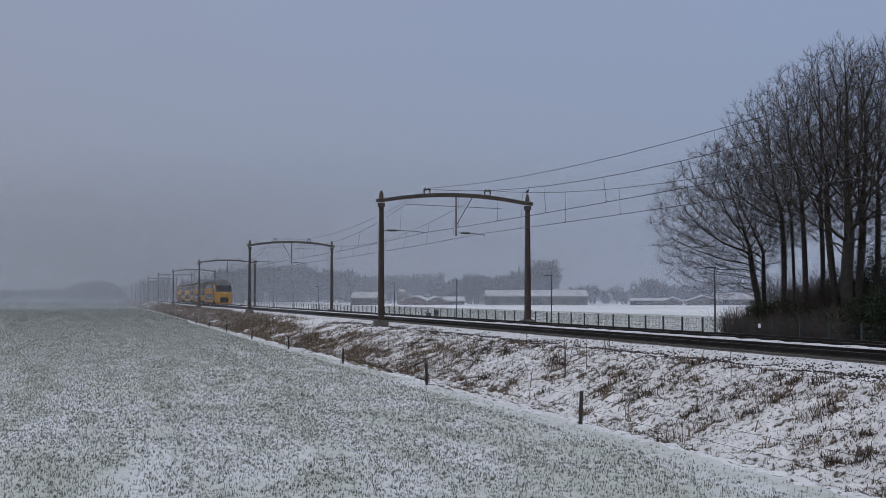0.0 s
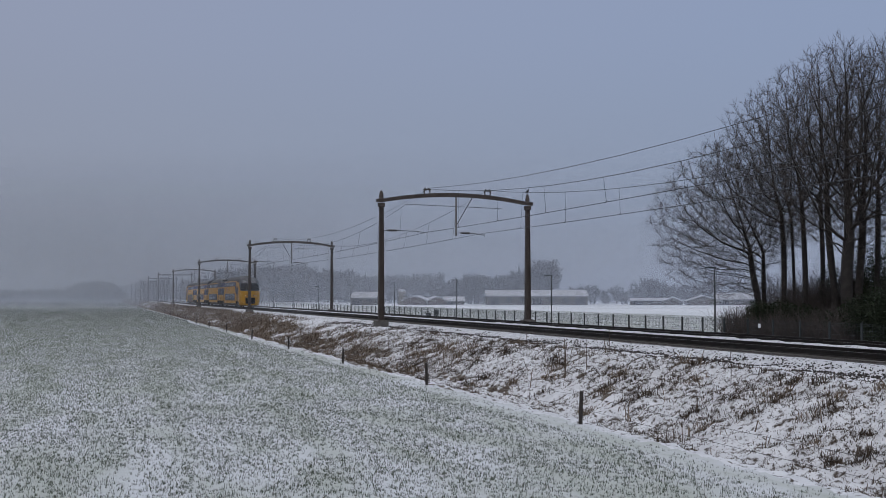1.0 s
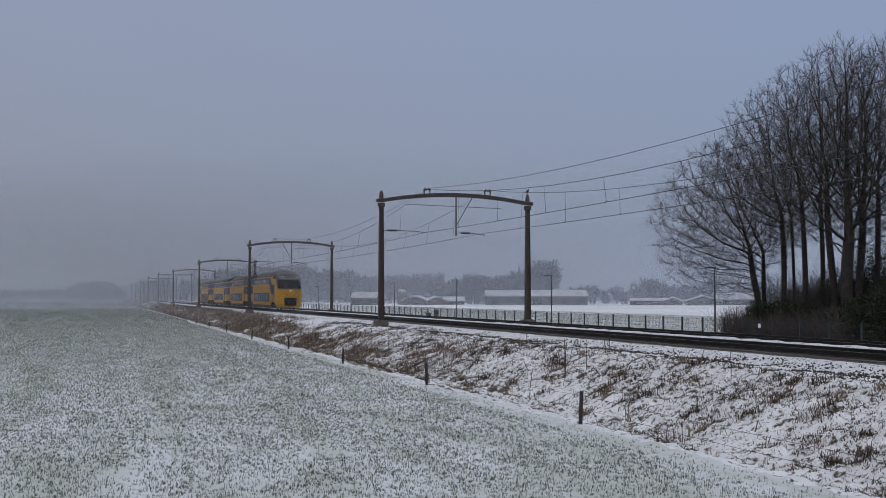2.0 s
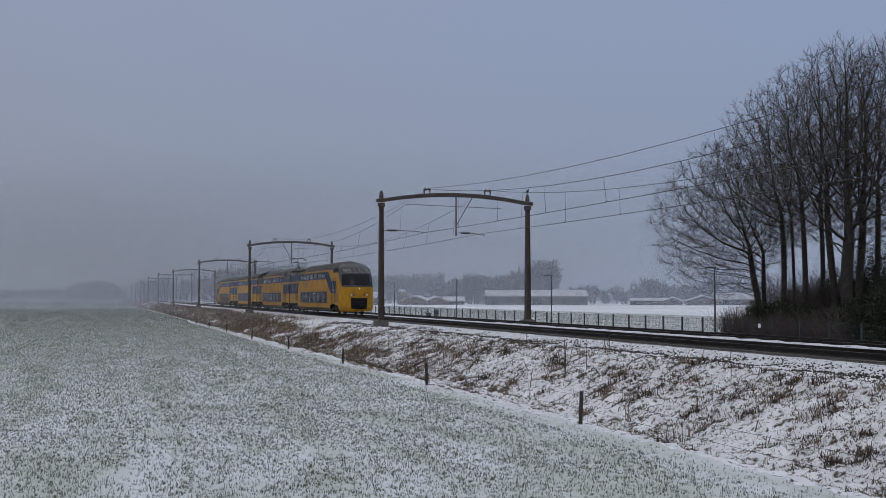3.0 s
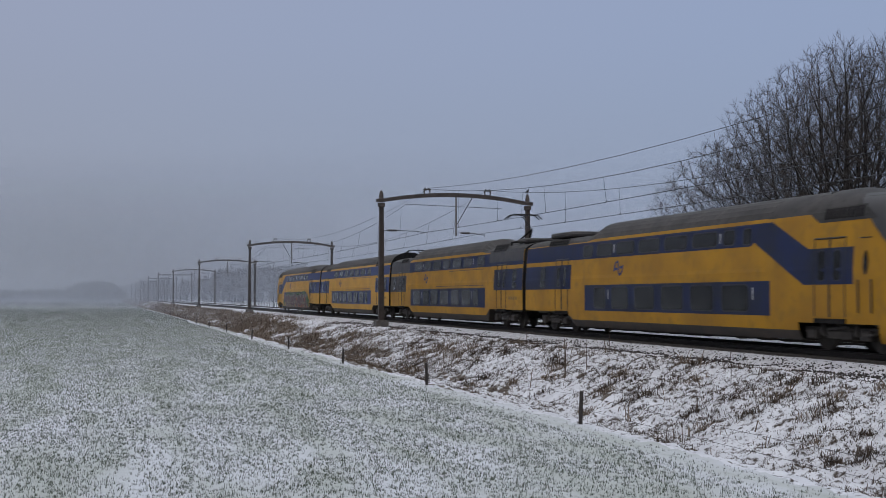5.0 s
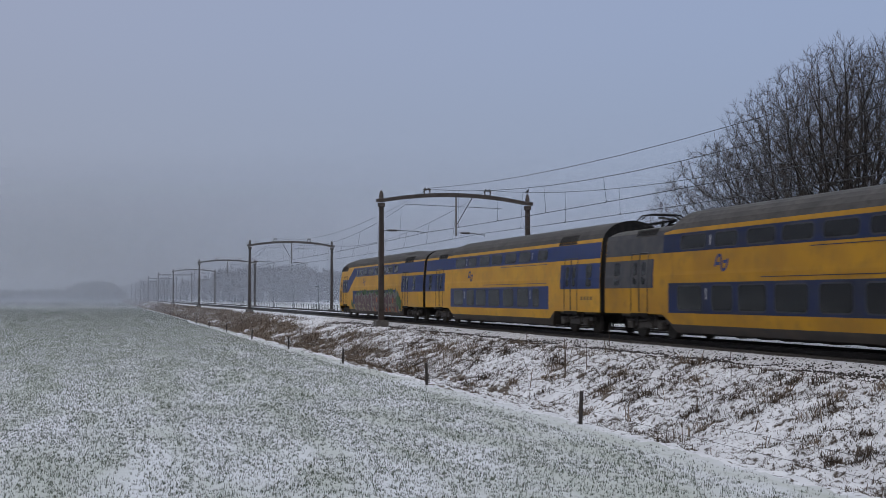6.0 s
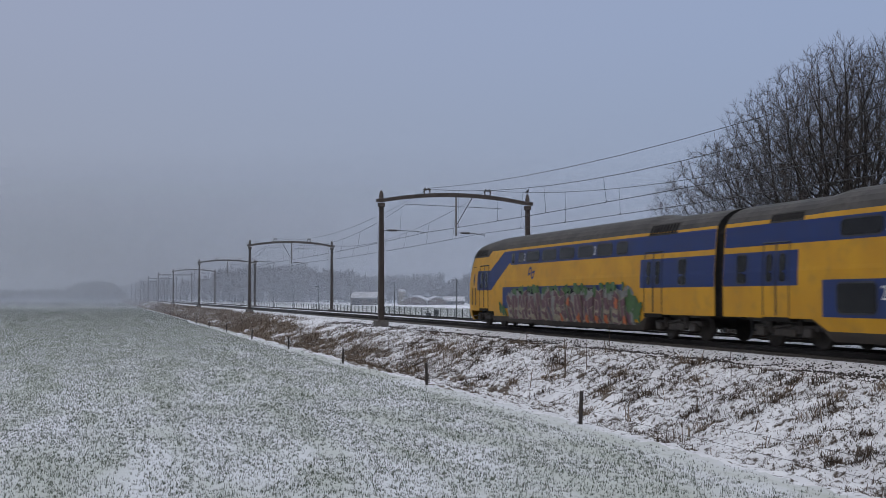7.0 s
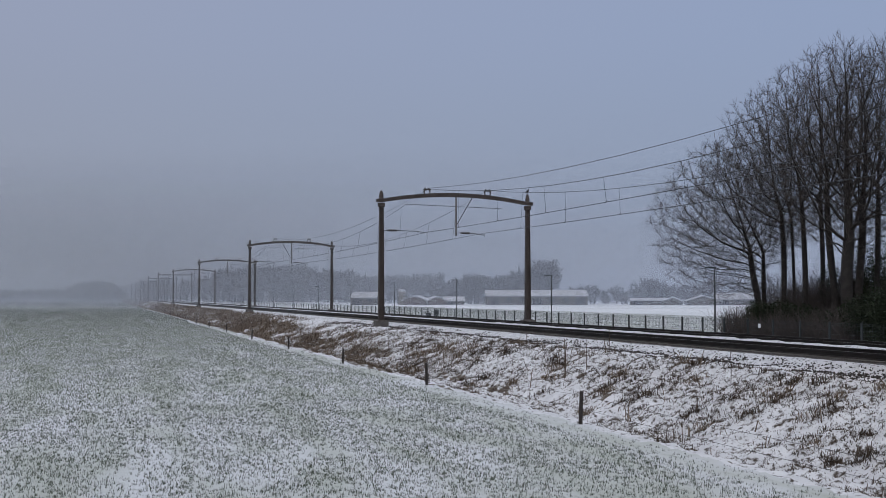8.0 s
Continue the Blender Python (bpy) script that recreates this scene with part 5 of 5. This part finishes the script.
def blades(name, rng, p, h, w, bend, material, label, category, plain=False):
    """Thin blades, bent once unless plain: p roots (n, 3), h lengths, w widths, bend how far the tips lean."""
    n = len(p)
    t = rng.uniform(0, 2 * np.pi, n)
    lean = np.minimum(1.25, rng.uniform(0.15, 1.0, n) * bend)
    side = np.stack([np.cos(t), np.sin(t), np.zeros(n)], 1)
    out = np.stack([-np.sin(t), np.cos(t), np.zeros(n)], 1)
    up = np.array([0, 0, 1.0])
    mid = p + up * (h * 0.6 * (1 - 0.3 * lean))[:, None] + out * (h * 0.35 * lean)[:, None]
    tip = p + up * (h * (1 - 0.75 * lean))[:, None] + out * (h * lean)[:, None]
    v = np.stack([p - side * w[:, None], p + side * w[:, None], mid + side * w[:, None] * 0.7, mid - side * w[:, None] * 0.7, tip], 1).reshape(-1, 3)
    if plain:
        v = np.stack([p - side * w[:, None], p + side * w[:, None], tip], 1).reshape(-1, 3)
    me = bpy.data.meshes.new(name)
    me.vertices.add(len(v))
    me.vertices.foreach_set("co", v.astype(np.float32).ravel())
    b = (np.arange(n) * 5)[:, None]
    loops = np.arange(3 * n) if plain else np.concatenate([b + np.array([[0, 1, 2, 3]]), b + np.array([[3, 2, 4]])], 1).ravel()
    me.loops.add(len(loops))
    me.loops.foreach_set("vertex_index", loops.astype(np.int32))
    me.polygons.add(n if plain else 2 * n)
    start = np.arange(n) * 3 if plain else (np.arange(n) * 7)[:, None] + np.array([[0, 4]])
    me.polygons.foreach_set("loop_start", start.ravel().astype(np.int32))
    me.update(calc_edges=True)
    me.validate()
    me.materials.append(material)
    return tagged(new(name, me), label, category, kind="stuff")


def patchy(x, y, s, seed):
    return np.array([noise.noise((a * s, b * s, seed)) for a, b in zip(x, y)])


def wheat(y0, y1, density, size, tuft, seed, snowy=0.26, drawn=0.12, broad=1.0, low=None, high=11.3):
    """Drilled rows of short wheat along the line; low and high bound the strip."""
    rng = np.random.default_rng(seed)
    n = int((y1 - y0) * (14.5 + 0.045 * (y0 + y1) if low is None else high - low) * density)
    y = rng.uniform(y0, y1, n)
    x = high - rng.random(n) * (13.5 + 0.09 * y if low is None else high - low)
    row = np.round(x / 0.25) * 0.25
    x = row + rng.normal(0, 0.10, n)
    keep = (0.38 * patchy(x, y * 0.5, 0.45, 21) + 0.55 * patchy(x, y * drawn, 1.1, 5) + rng.normal(0, 0.25, n)) > -snowy
    if low is None:
        keep &= (x < (10.55 if y0 < 150 else 11.1)) | (rng.random(n) < 0.2)
    else:
        keep &= (x > 0.24 * y) & (x < 0.8 * y)
    x, y = x[keep], y[keep]
    z = np.array([land(a, b) for a, b in zip(x, y)])
    p = np.repeat(np.stack([x, y, z - 0.01], 1), tuft, 0)
    p[:, :2] += rng.normal(0, 0.022 * size / 0.1, (len(p), 2))
    h = rng.uniform(0.5, 1.25, len(p)) * size
    blades("wheat_grass", rng, p, h, np.full(len(p), 0.0042 * broad * size / 0.1), 0.9, WHEAT, "short green winter wheat poking through thin snow", "grass", broad > 1.3)


wheat(14, 36, 118, 0.085, 4, 1, 0.30, 0.6)
wheat(36, 70, 95, 0.10, 2, 2, 0.42, 0.5, 1.2)
wheat(70, 150, 75, 0.14, 1, 3, 0.6, 0.25, 1.8)
wheat(150, 330, 19, 0.21, 1, 4, 0.8, 0.15, 1.9)
wheat(330, 760, 3.0, 0.32, 1, 5, 0.9, 0.1, 2.0)
wheat(50, 160, 22, 0.13, 1, 6, 0.55, 0.25, 1.7, 38.0, 75.0)
wheat(160, 330, 7, 0.20, 1, 7, 0.65, 0.2, 1.8, 38.0, 75.0)


def bank_grass(y0, y1, clumps, blades_each, size, spread, material, seed, low=12.0, high=17.6, thick=0.0):
    rng = np.random.default_rng(seed)
    y = rng.uniform(y0, y1, clumps)
    x = rng.uniform(low, high, clumps)
    q = patchy(x, y * 0.6, 0.55, seed) + rng.normal(0, 0.15, clumps)
    keep = q > 0.08 - thick
    x, y = x[keep], y[keep]
    n = blades_each
    k = rng.uniform(0.5, 1.4, len(x))
    px, py = np.repeat(x, n) + rng.normal(0, spread, len(x) * n), np.repeat(y, n) + rng.normal(0, spread, len(x) * n)
    px = np.clip(px, 11.9, 18.2)
    z = np.array([land(a, b) for a, b in zip(px, py)])
    h = np.repeat(k, n) * rng.uniform(0.4, 1.2, len(px)) * size
    blades("bank_grass", rng, np.stack([px, py, z - 0.02], 1), h, 0.006 + 0.012 * h, 1.5, material, "dead brown grass tussocks in the snow on the bank", "grass")


bank_grass(13, 60, 4300, 18, 0.14, 0.07, DRY, 31)
bank_grass(13, 45, 16000, 5, 0.09, 0.05, DRY, 32, thick=0.25)
bank_grass(13, 60, 110, 90, 0.27, 0.15, DRY_PALE, 33)
bank_grass(13, 60, 130, 120, 0.26, 0.14, DRY, 37)
bank_grass(45, 90, 6500, 9, 0.19, 0.09, DRY, 34, thick=0.1)
bank_grass(48, 130, 2700, 20, 0.36, 0.2, DRY_PALE, 35, high=15.9, thick=0.12)
bank_grass(100, 330, 4600, 12, 0.45, 0.3, DRY_PALE, 36, high=17.7, thick=0.45)
bank_grass(13, 60, 260, 3, 0.7, 0.12, DRY_PALE, 38)
bank_grass(330, 800, 1800, 10, 0.7, 0.5, DRY_PALE, 39, high=18.0, thick=0.7)
bank_grass(20, 60, 60, 70, 0.30, 0.16, DRY, 40, low=13.4, high=16.8, thick=0.1)


def stones():
    """Ballast stones that stick out of the snow on the shoulder."""
    rng = random.Random(77)
    vs, fs = [], []
    for _ in range(9000):
        y = 14 + 76 * rng.random() ** 1.4
        x = rng.gauss(18.3, 0.42)
        if noise.noise((x * 1.5, y * 0.5, 2)) < -0.1 or x > 19.2:
            continue
        z = max(land(x, y), float(np.interp(x, [18.35, 19.35], [-0.5, -0.21]))) + 0.012
        r = rng.uniform(0.018, 0.045)
        k = len(vs)
        for a, b, c in ((1, 0, 0), (-1, 0, 0), (0, 1, 0), (0, -1, 0), (0, 0, 1), (0, 0, -1)):
            vs.append((x + a * r * rng.uniform(0.7, 1.3), y + b * r * rng.uniform(0.7, 1.3), z + c * r * rng.uniform(0.6, 1.0)))
        fs += [(k, k + 2, k + 4), (k + 2, k + 1, k + 4), (k + 1, k + 3, k + 4), (k + 3, k, k + 4), (k + 2, k, k + 5), (k + 1, k + 2, k + 5), (k + 3, k + 1, k + 5), (k, k + 3, k + 5)]
    tagged(shape("ballast_stones", vs, fs, BALLAST), "loose dark ballast stones in the snow", "stones", kind="stuff")


stones()

# ---- field fence ----


def field_fence():
    t = thing("field_fence", "old dark wooden post and wire fence along the field", "fence", "field fences")
    at = [(11.42, 13.4), (11.42, 27.0), (11.28, 40.6), (11.10, 54.8), (10.95, 70.4), (10.88, 87.4), (10.84, 105.0), (10.86, 122.0), (10.9, 139.5), (10.95, 157), (11.0, 174), (11.0, 192), (11.0, 210)]
    rng = random.Random(5)
    tops = []
    for x, y in at:
        z = land(x, y)
        lx, ly, h = rng.uniform(-0.03, 0.06), rng.uniform(-0.04, 0.04), 0.76 + rng.uniform(-0.05, 0.06)
        part("post", tubed([(x, y, z - 0.25), (x + lx * 0.5, y + ly * 0.5, z + h * 0.5), (x + lx, y + ly, z + h)], [0.055, 0.052, 0.048], 8), WOOD, t)
        tops.append(((x + lx, y + ly, z), h))
    for s in (0.45, 0.85):
        for ((a, h), (b, g)) in zip(tops, tops[1:]):
            pts = []
            for i in range(7):
                q = i / 6
                pts.append((a[0] + (b[0] - a[0]) * q + 0.05, a[1] + (b[1] - a[1]) * q, a[2] + h * s + (b[2] + g * s - a[2] - h * s) * q - 0.16 * q * (1 - q)))
            part("fence_wire", tubed(pts, 0.004, 4), WIRE, t)
    return t


field_fence()


def marker(x, y, h, r, label):
    t = thing("dry_stalk", label, "plant stalk", "stalks on the bank", pose(x, y, land(x, y)))
    part("stem", tubed([(0, 0, -0.1), (0.02, 0.01, h * 0.5), (-0.01, 0, h)], [r, r * 0.9, r * 0.5], 6), DRY, t)
    for k in range(3):
        z = h * (0.35 + 0.2 * k)
        part("side_shoot", tubed([(0.01, 0, z), (0.04 + 0.02 * k, 0.09 - 0.06 * k, z + 0.12)], [r * 0.5, r * 0.3], 4), DRY, t)


marker(14.7, 36.0, 1.3, 0.028, "tall dark dead stalk on the snowy bank")
marker(15.46, 36.0, 1.05, 0.011, "thin dark dead stalk on the snowy bank")
marker(17.0, 37.6, 1.0, 0.012, "thin upright dead stalk on the bank")
marker(16.4, 44.2, 0.8, 0.012, "thin upright dead stalk on the bank")
marker(15.6, 27.0, 0.9, 0.010, "thin upright dead stalk on the bank")


def cycle_path():
    vs = [(35.2, -20, -0.79), (37.6, -20, -0.80), (37.6, 700, -0.80), (35.2, 700, -0.79)]
    vs += [(x, y, z - 0.12) for x, y, z in vs]
    tagged(shape("path", vs, [(0, 1, 2, 3), (0, 1, 5, 4), (1, 2, 6, 5), (2, 3, 7, 6), (3, 0, 4, 7)], PATH), "snowy asphalt path behind the fence", "path", kind="structure")


cycle_path()

# ---- movement ----
RUN = 36.05
DRIFT = [(0.0, 2.5), (0.5, 2.2), (1.0, 1.9), (1.5, 1.5), (3.0, 0.0), (3.5, 0.1), (4.0, -0.4), (4.5, 0.0), (6.0, -0.1), (6.5, 0.5), (7.0, -0.4), (7.5, -0.15), (8.0, -0.4)]
NOSE_AT = [(t, 204.9 - RUN * t + s) for t, s in DRIFT]


def motions():
    """The train runs towards the viewer along the first track and passes by."""
    for ob, back in COACHES:
        walk(ob, [(t, pose(NEAR, y + back, 0)) for t, y in NOSE_AT])


motions()
